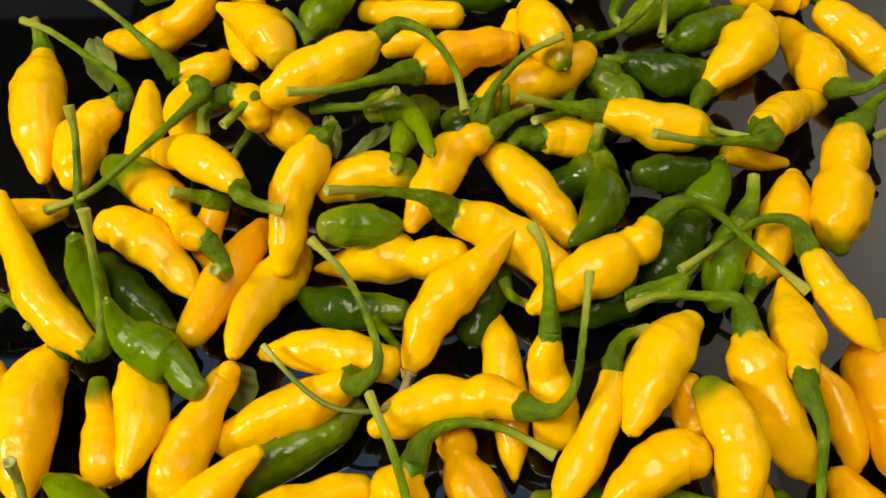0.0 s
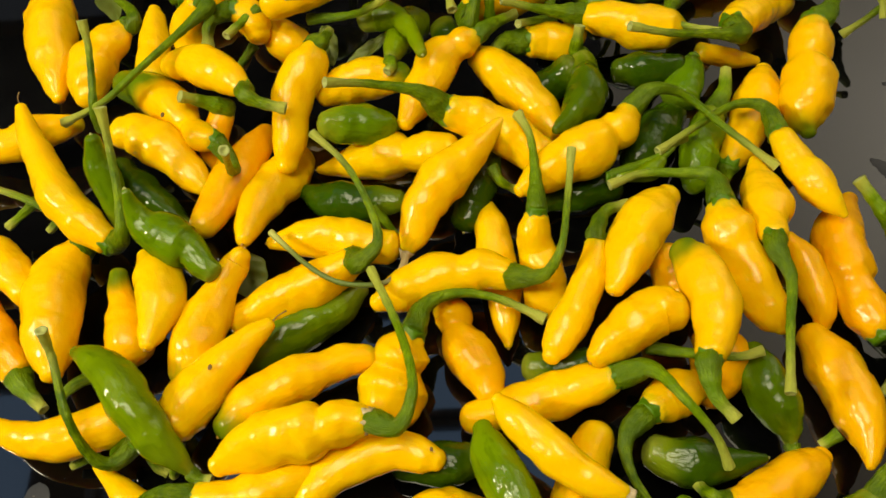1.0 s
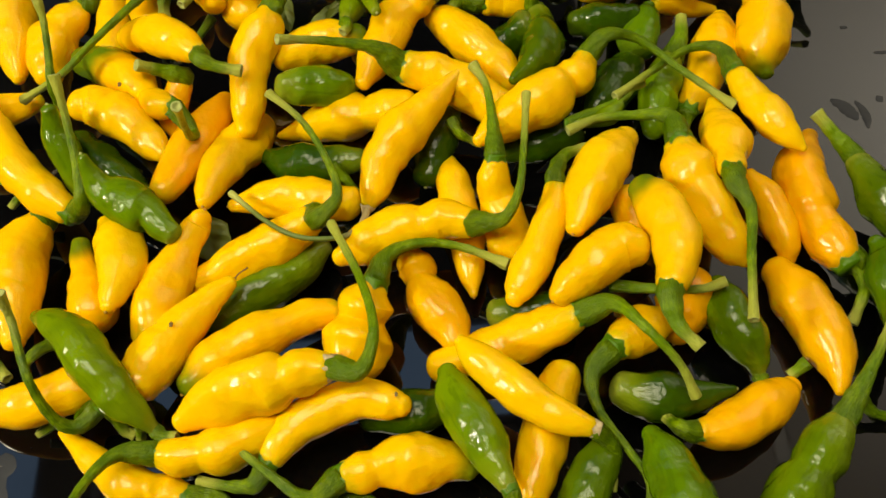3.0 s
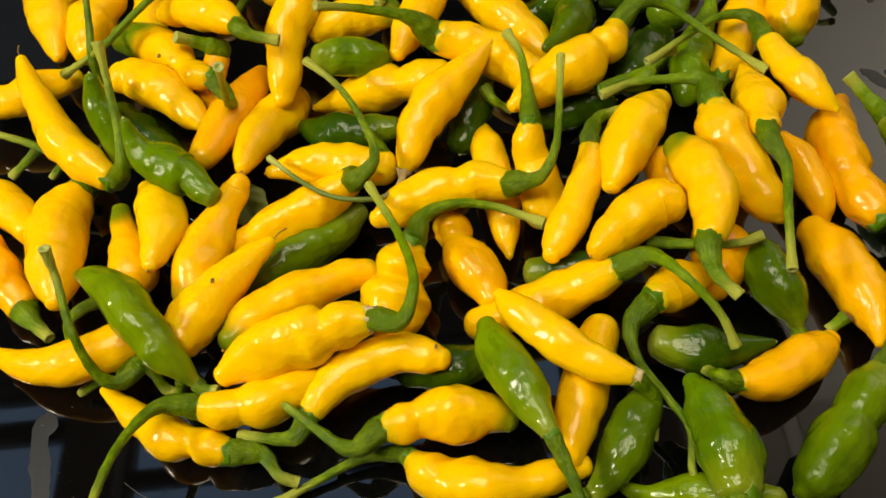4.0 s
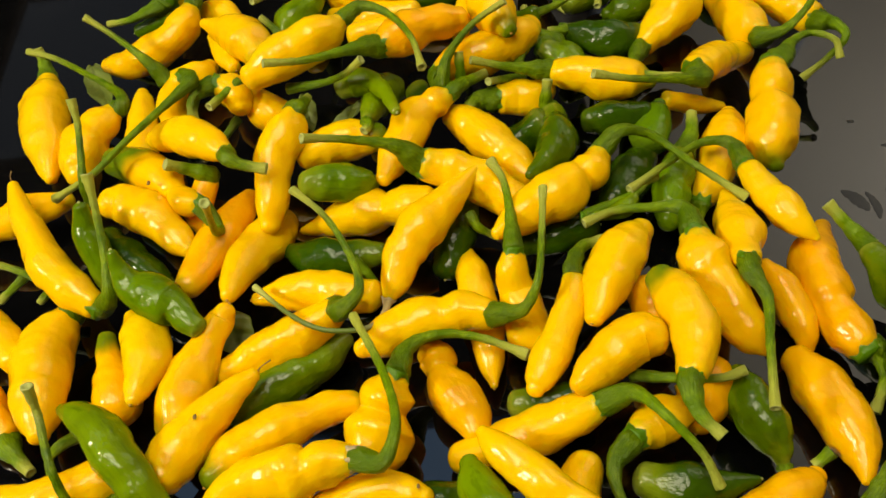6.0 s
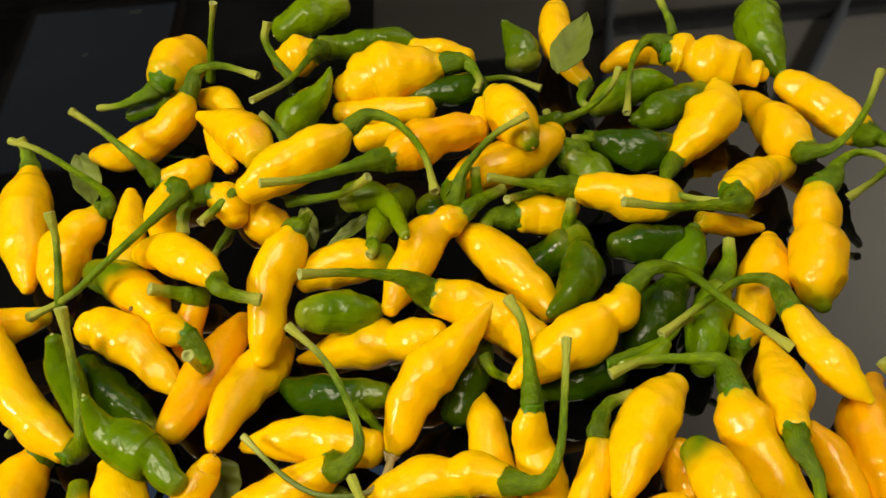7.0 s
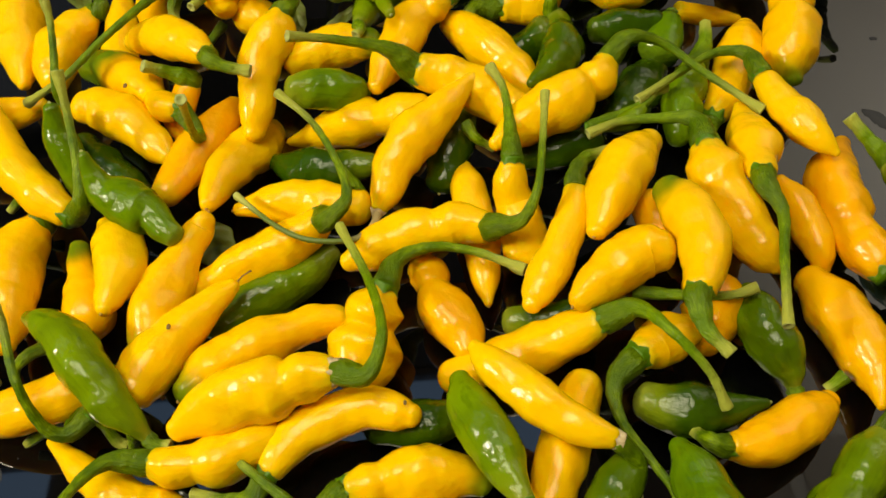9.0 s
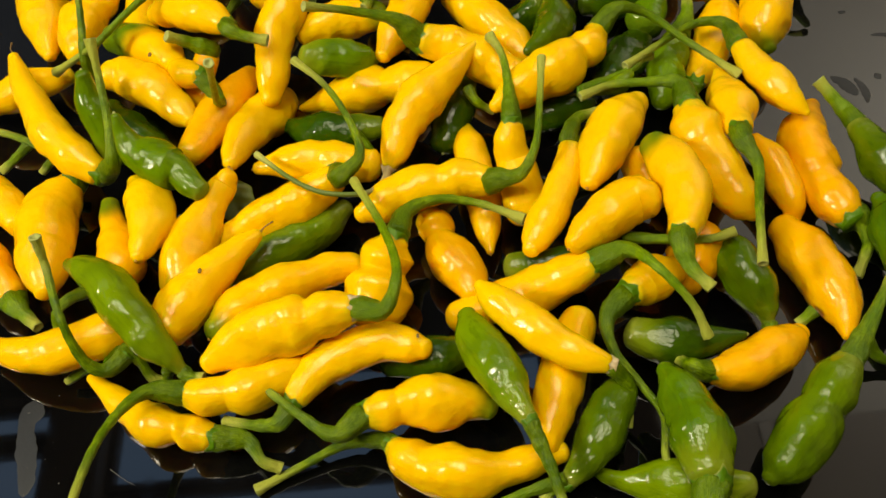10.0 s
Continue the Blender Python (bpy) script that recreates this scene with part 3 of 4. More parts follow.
pepper("yellow", [(-84.1, -96.2, 21.2, 5.1), (-77.9, -97.4, 20.7, 6.8), (-71.9, -96.7, 20.2, 6.6), (-64.8, -96.0, 19.8, 8.6), (-56.6, -92.9, 19.3, 7.9), (-48.4, -89.5, 18.9, 6.7)], [(-87, -95, 24), (-98, -97, 27), (-105, -107, 32), (-109, -123, 38), (-111, -147, 44)])
pepper("yellow", [(-26.4, -77.0, 36.7, 5.3), (-32.9, -76.5, 35.0, 8.0), (-39.8, -77.8, 33.1, 7.8), (-47.0, -78.2, 31.3, 10.9), (-59.0, -79.3, 28.5, 10.1), (-70.0, -82.5, 26.0, 7.9), (-77.6, -86.5, 24.3, 3.7)], [(-24, -79, 39), (-14, -81, 41), (-9, -68, 44), (-14, -44, 38), (-25, -16, 32)], ring=True)
pepper("yellow", [(-27, -45, 16, 4.9), (-36, -46, 17, 6.6), (-44, -50, 18, 7.2), (-57, -56, 20, 9.1), (-69, -64, 21, 8.7), (-76, -72, 22, 5.7)], [], green_end=1.0)
pepper("yellow", [(-47.7, -100.1, 19.0, 4.5), (-44.1, -94.9, 19.2, 6.2), (-36.7, -87.8, 19.7, 7.9), (-27.1, -84.2, 20.2, 7.7), (-16.4, -82.5, 20.8, 7.3), (-7.0, -85.0, 21.4, 6.0), (-2.5, -86.7, 21.7, 3.9)], [(-49, -104, 18), (-55, -108, 16), (-74, -104, 13)])
pepper("yellow", [(-79.7, -108.8, 12.0, 5.5), (-84.0, -107.3, 11.7, 6.4), (-89.9, -104.4, 11.3, 5.8), (-98.2, -102.7, 10.8, 7.7), (-107.4, -96.7, 10.2, 6.3), (-117.2, -88.1, 9.7, 4.3), (-126.0, -80.0, 9.2, 2.0)], [(-76, -109, 14), (-66, -111, 11), (-61, -118, 9), (-55, -120, 6)])
pepper("yellow", [(-21.8, -108.8, 19.8, 5.4), (-17.8, -108.0, 19.3, 6.8), (-12.8, -106.9, 18.8, 6.8), (-5.7, -105.8, 18.0, 8.9), (2.4, -105.6, 17.0, 9.7), (11.5, -105.7, 16.0, 7.3), (18.3, -108.3, 15.0, 4.0)], [(-24, -111, 22), (-34, -116, 21), (-46, -108, 22), (-58, -98, 24), (-67, -93, 25)], green_end=1.0)
pepper("yellow", [(-14.8, -118.4, 11.8, 4.0), (-11.0, -122.7, 12.1, 7.6), (-4.7, -126.8, 12.4, 7.7), (4.4, -129.6, 12.7, 10.2), (12.8, -131.1, 12.9, 8.6), (21.7, -130.3, 13.0, 6.3), (30.8, -128.3, 13.1, 5.5), (40.5, -125.8, 13.0, 3.7)], [(-19, -115, 11), (-32, -114, 8), (-47, -119, 5), (-64, -126, 3)])
pepper("green", [(30, -120, 31, 3.4), (27, -113, 30, 5.5), (23, -102, 29, 8.4), (17, -89, 27, 8.0), (14, -78, 26, 3.9)], [(31, -123, 31), (36, -137, 26), (40, -154, 20)], deep=0.0)
pepper("yellow", [(58.4, -103.2, 30.0, 3.5), (52.9, -100.7, 30.5, 5.1), (45.1, -96.2, 31.1, 6.5), (36.2, -88.7, 31.8, 7.2), (27.2, -79.5, 32.4, 6.3), (21.8, -73.3, 32.8, 4.5), (19.4, -70.1, 32.9, 2.5)], [(60, -104, 28), (66, -109, 22), (64, -120, 15)], ring=True)
pepper("yellow", [(54, -79, 18, 7.1), (46, -96, 17, 8.9), (40, -113, 17, 7.5), (36, -124, 16, 4.8)], [], deep=0.22)
pepper("green", [(43.1, -134.7, 11.0, 3.5), (48.1, -130.6, 13.2, 5.9), (53.0, -124.6, 15.2, 7.8), (57.6, -117.2, 16.8, 8.3), (62.5, -109.4, 17.8, 6.4), (65.9, -104.2, 18.1, 4.0)], [(37, -137, 9), (33, -140, 8)])
pepper("green", [(99.0, -143.2, 13.9, 4.5), (90.9, -142.7, 13.0, 6.8), (81.1, -141.8, 11.9, 8.7), (72.4, -139.3, 10.8, 8.7), (66.2, -137.6, 10.0, 6.1), (59.9, -136.2, 9.3, 3.5), (53.9, -133.1, 8.5, 2.3), (51.1, -130.3, 8.0, 1.2)], [], deep=0.0)
pepper("green", [(83.8, -143.6, 30.1, 7.3), (83.7, -138.1, 29.9, 9.2), (83.7, -130.9, 29.6, 10.2), (82.4, -122.2, 29.3, 8.9), (80.2, -113.6, 29.0, 6.9), (77.7, -107.2, 28.9, 3.5)], [(81, -153, 30), (82, -161, 29), (84, -172, 25)])
pepper("yellow", [(73, -73, 25, 5.6), (77, -70, 23, 7.7), (84, -66, 22, 8.0), (90, -63, 20, 5.9)], [(70, -75, 26), (63, -82, 24), (63, -94, 23), (71, -109, 21), (76, -119, 19), (74, -134, 18), (80, -150, 16)])
pepper("green", [(73.3, -84.7, 15.1, 6.3), (79.2, -87.6, 14.8, 8.2), (86.7, -89.2, 14.5, 8.8), (96.4, -89.9, 14.2, 6.2), (105.3, -89.1, 14.0, 3.5), (111.3, -88.5, 13.9, 1.6)], [], deep=0.9)
pepper("amber", [(96.0, -104.5, 19.0, 4.4), (102.1, -103.9, 16.9, 6.9), (111.7, -100.4, 14.1, 8.6), (122.2, -94.3, 11.4, 8.7), (129.8, -89.4, 9.7, 6.3), (132.6, -87.4, 9.1, 3.8)], [(89, -104, 23), (86, -97, 16)])
pepper("green", [(122.6, -81.9, 11.0, 2.8), (121.9, -78.1, 13.2, 5.6), (119.5, -72.0, 16.1, 8.0), (116.6, -65.1, 18.4, 8.8), (114.4, -57.6, 19.7, 7.7), (113.1, -51.9, 20.0, 5.3)], [(123, -84, 11), (123, -87, 10)])
pepper("green", [(140.1, -107.6, 22.1, 5.3), (133.6, -114.1, 21.0, 8.8), (128.2, -121.2, 19.8, 8.1), (119.1, -130.5, 18.1, 10.0), (109.9, -139.0, 16.4, 6.8), (106.2, -141.8, 15.7, 3.0)], [(143, -105, 24), (150, -95, 31), (162, -78, 38)])
pepper("amber", [(146.2, -93.5, 14.9, 1.5), (148.0, -88.5, 13.9, 3.9), (149.4, -78.3, 12.1, 8.4), (148.5, -66.9, 10.7, 10.2), (146.5, -58.5, 9.9, 10.1), (143.5, -50.2, 9.5, 9.7), (140.0, -41.8, 9.3, 6.4)], [])
pepper("green", [(178, -4, 22, 5.0), (179, -9, 22, 6.0), (182, -18, 21, 9.7), (186, -26, 21, 10.9), (192, -36, 20, 9.9)], [(177, -2, 22), (171, 5, 27), (164, 14, 32)], deep=0.6)
pepper("green", [(173, -77, 18, 4.4), (175, -68, 19, 8.1), (176, -54, 20, 9.6), (175, -44, 21, 7.2), (173, -40, 22, 3.0)], [(171, -80, 18), (168, -89, 16), (171, -99, 12)])
pepper("amber", [(162.0, -42.3, 17.1, 6.7), (159.4, -34.3, 17.0, 8.6), (156.8, -24.7, 16.7, 8.3), (156.8, -12.8, 16.3, 9.8), (157.6, -1.2, 15.8, 9.5), (162.1, 8.5, 15.3, 6.8), (166.4, 15.8, 14.8, 3.4)], [(166, -42, 16), (169, -51, 13), (165, -59, 11), (161, -65, 8)], lumpy=1.7)
pepper("amber", [(136, -4, 20, 3.5), (141, -12, 18, 5.8), (144, -23, 15, 6.8), (145, -33, 13, 5.2), (145, -37, 10, 2.9)], [])
pepper("yellow", [(124.1, -12.5, 37.9, 5.1), (125.2, -4.5, 34.1, 6.7), (127.3, 4.0, 30.8, 9.2), (127.6, 13.8, 28.0, 7.9), (128.2, 22.7, 26.4, 4.8), (128.9, 28.9, 25.8, 2.9)], [(123, -20, 40), (126, -31, 39), (122, -50, 38), (117, -74, 37)], deep=0.22)
pepper("yellow", [(108.9, 1.4, 34.9, 6.2), (109.5, -5.3, 33.2, 9.8), (111.3, -12.6, 31.3, 9.1), (113.6, -19.4, 29.7, 9.0), (116.9, -30.3, 27.5, 8.9), (121.8, -39.4, 25.7, 7.0), (124.8, -43.4, 25.0, 3.7)], [(107, 5, 37), (107, 16, 36), (95, 19, 35), (80, 20, 34), (68, 16, 33)], deep=0.22)
pepper("yellow", [(92, -60, 42, 5.4), (96, -51, 41, 7.8), (97, -39, 41, 8.8), (94, -27, 40, 8.8), (90, -19, 40, 5.4)], [(90, -65, 43), (91, -75, 41), (97, -83, 39)], green_end=1.0, deep=0.22)
pepper("yellow", [(89.6, 9.2, 34.3, 5.1), (84.6, 4.3, 34.5, 8.3), (77.4, -4.5, 34.9, 11.0), (71.8, -14.2, 35.2, 9.9), (67.3, -24.4, 35.6, 6.9), (64.2, -30.5, 35.8, 3.7)], [])
pepper("yellow", [(84.5, -40.7, 35.9, 7.3), (78.5, -40.3, 35.5, 9.5), (70.9, -44.3, 34.9, 9.0), (61.7, -50.8, 34.4, 7.6), (55.3, -56.1, 34.0, 4.6)], [], deep=0.22)
pepper("yellow", [(59.4, -11.3, 34.1, 4.5), (58.0, -17.7, 33.0, 5.4), (55.0, -25.5, 31.6, 6.5), (50.4, -34.5, 29.9, 6.8), (44.9, -43.2, 28.4, 6.8), (41.1, -50.1, 27.3, 5.2), (39.7, -52.3, 26.9, 3.5)], [(60, -6, 36), (65, 3, 35), (74, 7, 33)])
pepper("amber", [(86, -11, 23, 6.9), (92, -24, 20, 9.5)], [])
pepper("yellow", [(38, 1, 36, 4.8), (37, -3, 31, 6.8), (38, -7, 25, 7.1), (40, -16, 20, 8.5), (41, -24, 14, 8.0)], [(38, 5, 38), (39, 21, 40), (38, 36, 42), (34, 45, 44)])
pepper("yellow", [(26, -19, 28, 6.0), (17, -16, 27, 8.1), (10, -16, 26, 7.9), (-1, -16, 24, 9.1), (-14, -21, 23, 7.9), (-23, -25, 22, 3.8)], [(29, -22, 32), (39, -25, 38), (45, -19, 46), (49, 0, 50), (52, 19, 54)])
pepper("yellow", [(20.3, 20.1, 15.6, 3.5), (21.4, 11.0, 14.4, 7.1), (23.1, -0.9, 12.9, 7.5), (24.7, -12.5, 11.4, 7.4), (25.3, -23.7, 10.0, 6.6), (25.3, -31.8, 9.1, 4.6), (25.5, -38.5, 8.3, 1.8)], [])
pepper("amber", [(2.5, -24.3, 14.2, 5.8), (4.7, -28.1, 13.7, 7.6), (5.9, -33.4, 13.2, 6.7), (7.7, -39.3, 12.7, 8.7), (11.3, -45.2, 12.3, 9.5), (15.1, -52.4, 12.0, 8.5), (17.5, -59.5, 11.9, 5.5)], [])
pepper("yellow", [(-11.1, -42.6, 26.2, 5.7), (-13.4, -45.8, 23.6, 9.5), (-16.1, -51.3, 20.3, 9.3), (-18.2, -57.4, 17.8, 12.3), (-19.8, -63.9, 16.0, 11.3)], [(-9, -40, 29), (-5, -30, 28), (7, -25, 27), (22, -27, 25), (39, -36, 24)])
pepper("yellow", [(60, -62, 28, 5.8), (52, -62, 22, 8.0), (40, -63, 15, 9.0), (11, -68, 9, 6.1)], [(63, -61, 30), (72, -63, 37), (80, -76, 43), (90, -87, 36), (95, -95, 27)])
pepper("amber", [(99, -44, 20, 7.0), (102, -51, 18, 10.4), (100, -59, 16, 9.2), (97, -65, 14, 5.4)], [])
pepper("green", [(12, -84, 11, 5.9), (0, -85, 11, 8.0), (-15, -84, 10, 5.9)], [], deep=0.9)
pepper("green", [(33, -51, 14, 5.7), (48, -52, 15, 7.0), (59, -51, 16, 5.7)], [], deep=0.9)
pepper("yellow", [(-182.0, 153.8, 20.7, 5.7), (-180.9, 144.6, 20.2, 9.7), (-179.7, 133.5, 19.7, 12.1), (-178.1, 125.7, 19.3, 12.2), (-175.9, 115.0, 18.7, 10.9), (-172.7, 103.2, 18.1, 8.3), (-170.4, 94.5, 17.6, 5.8), (-168.8, 88.8, 17.3, 3.3)], [(-182, 158, 22), (-184, 164, 26), (-186, 168, 31)])
pepper("yellow", [(-141.9, 121.6, 24.2, 5.4), (-144.9, 117.4, 23.7, 7.8), (-149.6, 112.1, 23.1, 9.0), (-153.5, 103.9, 22.1, 10.8), (-154.5, 94.2, 21.0, 9.9), (-153.7, 86.1, 20.0, 6.5)], [(-136, 121, 28), (-138, 129, 29), (-158, 147, 29), (-177, 161, 30), (-191, 168, 30)])
pepper("yellow", [(-124.8, 91.9, 22.0, 8.5), (-125.9, 104.5, 23.0, 7.9), (-127.0, 116.0, 24.0, 6.6), (-127.8, 126.1, 25.1, 5.2), (-128.3, 131.4, 25.7, 3.0)], [])
pepper("yellow", [(-98, 107, 51, 5.0), (-106, 106, 40, 6.9), (-106, 99, 29, 7.0)], [(-93, 103, 54), (-102, 90, 54), (-117, 73, 52), (-135, 64, 42), (-158, 66, 27)])
pepper("yellow", [(-54.9, 96.0, 30.2, 6.5), (-60.3, 99.1, 31.4, 8.6), (-66.4, 104.0, 32.8, 8.4), (-71.8, 108.8, 34.0, 5.9)], [])
pepper("yellow", [(-82, 107, 46, 5.5), (-78, 106, 44, 7.5), (-75, 102, 42, 7.3), (-74, 99, 40, 5.5)], [(-84, 105, 48), (-93, 105, 45), (-96, 101, 41), (-96, 94, 38)])
pepper("yellow", [(-107.7, 182.4, 33.7, 5.3), (-110.0, 175.8, 31.5, 8.1), (-116.5, 168.8, 28.0, 8.6), (-127.2, 164.4, 23.9, 9.4), (-142.1, 163.8, 18.8, 7.7), (-154.6, 168.3, 15.1, 4.6)], [(-104, 186, 38), (-102, 192, 42), (-91, 194, 43), (-71, 183, 44)])
pepper("yellow", [(-123, 208, 27, 10.4), (-120, 219, 25, 13.6), (-116, 229, 22, 11.6)], [(-127, 203, 25), (-134, 198, 25), (-146, 196, 22), (-159, 200, 18)], lumpy=0.45)
pepper("yellow", [(-69.6, 139.2, 34.0, 6.9), (-74.5, 150.1, 34.0, 10.5), (-83.1, 159.2, 34.0, 10.2), (-92.9, 165.7, 34.0, 5.6), (-99.2, 169.7, 34.0, 2.6)], [])
pepper("yellow", [(-96, 167, 27, 3.1), (-90, 153, 27, 5.1), (-84, 142, 27, 4.0)], [])
pepper("yellow", [(-102, 191, 26, 4.9), (-94, 189, 26, 7.0), (-86, 180, 26, 4.8)], [])
pepper("yellow", [(-114.6, 137.9, 25.3, 5.5), (-108.4, 140.7, 23.5, 6.5), (-101.7, 144.3, 21.6, 7.4), (-98.4, 151.4, 20.0, 4.6)], [(-119, 139, 30), (-125, 142, 38), (-138, 152, 45), (-151, 159, 53)])
pepper("yellow", [(-25.6, 119.3, 63.9, 4.5), (-29.6, 116.2, 63.0, 8.0), (-37.1, 112.9, 61.4, 10.2), (-47.4, 109.1, 59.1, 10.2), (-57.6, 104.9, 56.5, 9.3), (-65.1, 100.9, 54.3, 6.2)], [(-23, 120, 67), (-15, 125, 67), (-4, 119, 67), (6, 101, 67), (10, 80, 67)])
pepper("amber", [(-6.4, 110.0, 57.0, 6.2), (-1.9, 113.5, 57.1, 9.4), (4.9, 116.6, 57.1, 10.1), (14.0, 120.1, 56.8, 7.9), (23.2, 122.3, 56.2, 7.5), (27.7, 122.9, 55.9, 5.5)], [(-13, 106, 60), (-24, 98, 65), (-40, 90, 69), (-55, 85, 74)])
pepper("yellow", [(12.9, 187.9, 36.9, 6.3), (8.1, 187.3, 36.4, 9.9), (1.5, 186.4, 35.8, 12.3), (-9.2, 186.4, 34.7, 15.2), (-19.9, 185.4, 33.5, 14.2), (-26.5, 182.0, 32.7, 10.0), (-30.5, 181.0, 32.2, 7.9)], [(20, 187, 39), (27, 186, 38), (32, 175, 37), (30, 169, 36)])
pepper("yellow", [(-35, 172, 27, 4.7), (-16, 169, 28, 6.7), (6, 167, 29, 5.7)], [])
pepper("yellow", [(-49, 214, 30, 7.2), (-57, 213, 29, 10.5), (-64, 213, 27, 6.7)], [(-46, 195, 44), (-55, 170, 50), (-68, 151, 57)])
pepper("green", [(-45, 220, 27, 6.4), (-37, 222, 26, 6.7), (-23, 221, 26, 8.4), (-6, 223, 25, 7.3), (2, 220, 24, 3.9)], [])
pepper("green", [(-39, 266, 19, 8.4), (-57, 255, 20, 10.7), (-68, 247, 20, 7.1)], [], deep=0.0)
pepper("green", [(-58.8, 154.2, 32.0, 5.0), (-55.1, 160.9, 33.9, 8.9), (-48.6, 166.7, 36.5, 8.4), (-42.0, 172.2, 39.4, 5.4), (-38.5, 178.5, 41.9, 3.1), (-37.4, 183.1, 43.5, 1.3)], [], deep=0.0)
pepper("green", [(3, 178, 28, 6.8), (18, 179, 28, 7.9), (31, 181, 28, 6.3)], [(34, 184, 29), (47, 186, 27), (61, 179, 25)], deep=0.9)
pepper("yellow", [(36.7, 145.7, 54.1, 5.2), (40.2, 139.0, 53.7, 8.9), (44.2, 129.9, 53.2, 10.2), (47.4, 121.3, 53.0, 7.3), (49.2, 115.8, 52.9, 4.1)], [], green_end=1.0)
pepper("yellow", [(18, 105, 41, 5.9), (28, 113, 40, 8.8), (43, 120, 39, 10.5), (56, 128, 39, 9.0), (61, 134, 38, 5.8)], [(17, 96, 43), (21, 103, 52), (34, 114, 60), (48, 115, 69)])
pepper("yellow", [(18.9, 90.9, 39.9, 4.5), (15.2, 89.9, 38.8, 6.9), (10.6, 88.0, 37.4, 6.9), (3.2, 82.7, 35.1, 9.3), (-2.3, 71.5, 32.7, 8.8), (-7.3, 62.3, 31.1, 6.9), (-11.3, 54.6, 30.0, 3.9)], [(23, 93, 42), (29, 99, 40), (37, 105, 38)])
pepper("green", [(56.0, 209.5, 17.1, 9.5), (55.0, 214.9, 19.9, 8.9), (51.4, 221.5, 23.7, 6.2), (48.2, 227.3, 27.0, 2.5)], [])
pepper("yellow", [(84, 191, 16, 4.3), (79, 202, 17, 6.3), (74, 217, 18, 8.4), (74, 231, 19, 9.2), (76, 244, 20, 6.4)], [(83, 187, 16), (81, 179, 15), (85, 173, 14)])
pepper("yellow", [(123.4, 186.2, 33.8, 6.5), (127.2, 186.4, 33.3, 9.4), (132.0, 184.0, 32.5, 8.6), (139.1, 181.4, 31.4, 12.5), (146.4, 178.7, 30.3, 11.4), (152.2, 177.4, 29.6, 10.9), (157.1, 173.8, 28.8, 6.4), (161.7, 173.2, 28.3, 6.4), (163.6, 172.5, 28.0, 3.6)], [(123, 189, 35), (113, 192, 38), (103, 177, 38), (95, 144, 38)], lumpy=0.7)
pepper("yellow", [(124, 198, 22, 4.9), (117, 202, 22, 6.5), (106, 201, 22, 6.8), (95, 194, 22, 3.5)], [])
pepper("green", [(176.7, 225.7, 21.2, 10.7), (173.8, 212.5, 19.7, 11.6), (174.9, 199.5, 18.1, 9.0), (177.0, 188.7, 16.6, 5.4), (178.4, 185.1, 16.0, 3.2)], [], deep=0.0)
pepper("yellow", [(198, 138, 22, 8.1), (190, 150, 23, 9.5), (181, 164, 23, 8.7), (175, 170, 24, 6.5)], [(199, 132, 24), (203, 122, 30), (205, 113, 30), (199, 110, 22), (187, 107, 12)])
pepper("yellow", [(169.9, 126.1, 25.0, 6.3), (166.9, 132.1, 24.0, 9.8), (163.6, 143.9, 22.3, 10.7), (160.5, 155.0, 20.6, 7.6), (158.0, 164.2, 19.2, 5.2), (155.4, 170.7, 18.1, 2.4)], [(167, 121, 28), (176, 115, 36), (188, 122, 44), (201, 142, 52)])
pepper("yellow", [(114.1, 123.8, 29.4, 5.7), (118.3, 127.9, 30.6, 7.7), (123.7, 131.8, 32.0, 8.9), (131.6, 140.1, 34.2, 12.1), (136.2, 148.4, 35.9, 9.3), (136.9, 155.9, 37.2, 4.9), (137.2, 159.6, 37.8, 2.2)], [(114, 120, 29), (105, 106, 33), (107, 94, 38), (121, 85, 42)])
pepper("yellow", [(132, 96, 34, 7.7), (142, 107, 29, 8.6), (153, 116, 23, 7.1), (162, 122, 18, 5.6)], [(131, 87, 38), (115, 82, 44), (98, 78, 50), (81, 77, 56)])
pepper("yellow", [(70, 104, 35, 6.2), (75, 102, 35, 8.0), (83, 100, 35, 8.2), (91, 97, 34, 10.4), (104, 95, 34, 8.1), (110, 93, 34, 3.8)], [(67, 104, 36), (48, 102, 43), (31, 101, 50)], green_end=1.0)
pepper("yellow", [(119, 94, 20, 4.2), (132, 93, 16, 4.7), (146, 95, 11, 2.1)], [])
pepper("yellow", [(44, 98, 28, 6.9), (50, 99, 27, 8.3), (57, 99, 26, 8.4), (64, 104, 25, 6.1)], [(40, 97, 30), (31, 95, 31), (26, 86, 31)])
pepper("green", [(83.3, 156.6, 29.9, 4.5), (92.8, 164.7, 29.4, 7.7), (102.8, 171.1, 28.5, 8.2), (113.8, 174.1, 27.2, 6.2), (120.3, 173.9, 26.1, 3.1)], [], deep=0.0)
pepper("green", [(134.0, 165.8, 26.9, 5.1), (125.3, 160.7, 27.3, 7.6), (115.4, 155.1, 27.6, 8.8), (105.7, 150.3, 27.9, 6.5), (100.6, 149.6, 28.1, 3.0)], [])
pepper("green", [(78.5, 135.3, 32.9, 3.4), (86.5, 131.6, 31.7, 6.8), (95.7, 128.5, 30.5, 9.1), (104.2, 128.1, 29.4, 8.7), (112.1, 131.6, 28.5, 5.8), (116.3, 134.0, 28.1, 2.9)], [(77, 133, 35), (70, 135, 34)], green_end=1.0, deep=0.9)
pepper("green", [(69, 126, 30, 6.7), (76, 120, 28, 8.1), (81, 108, 26, 7.1)], [(73, 128, 32), (64, 134, 35), (60, 149, 38)])
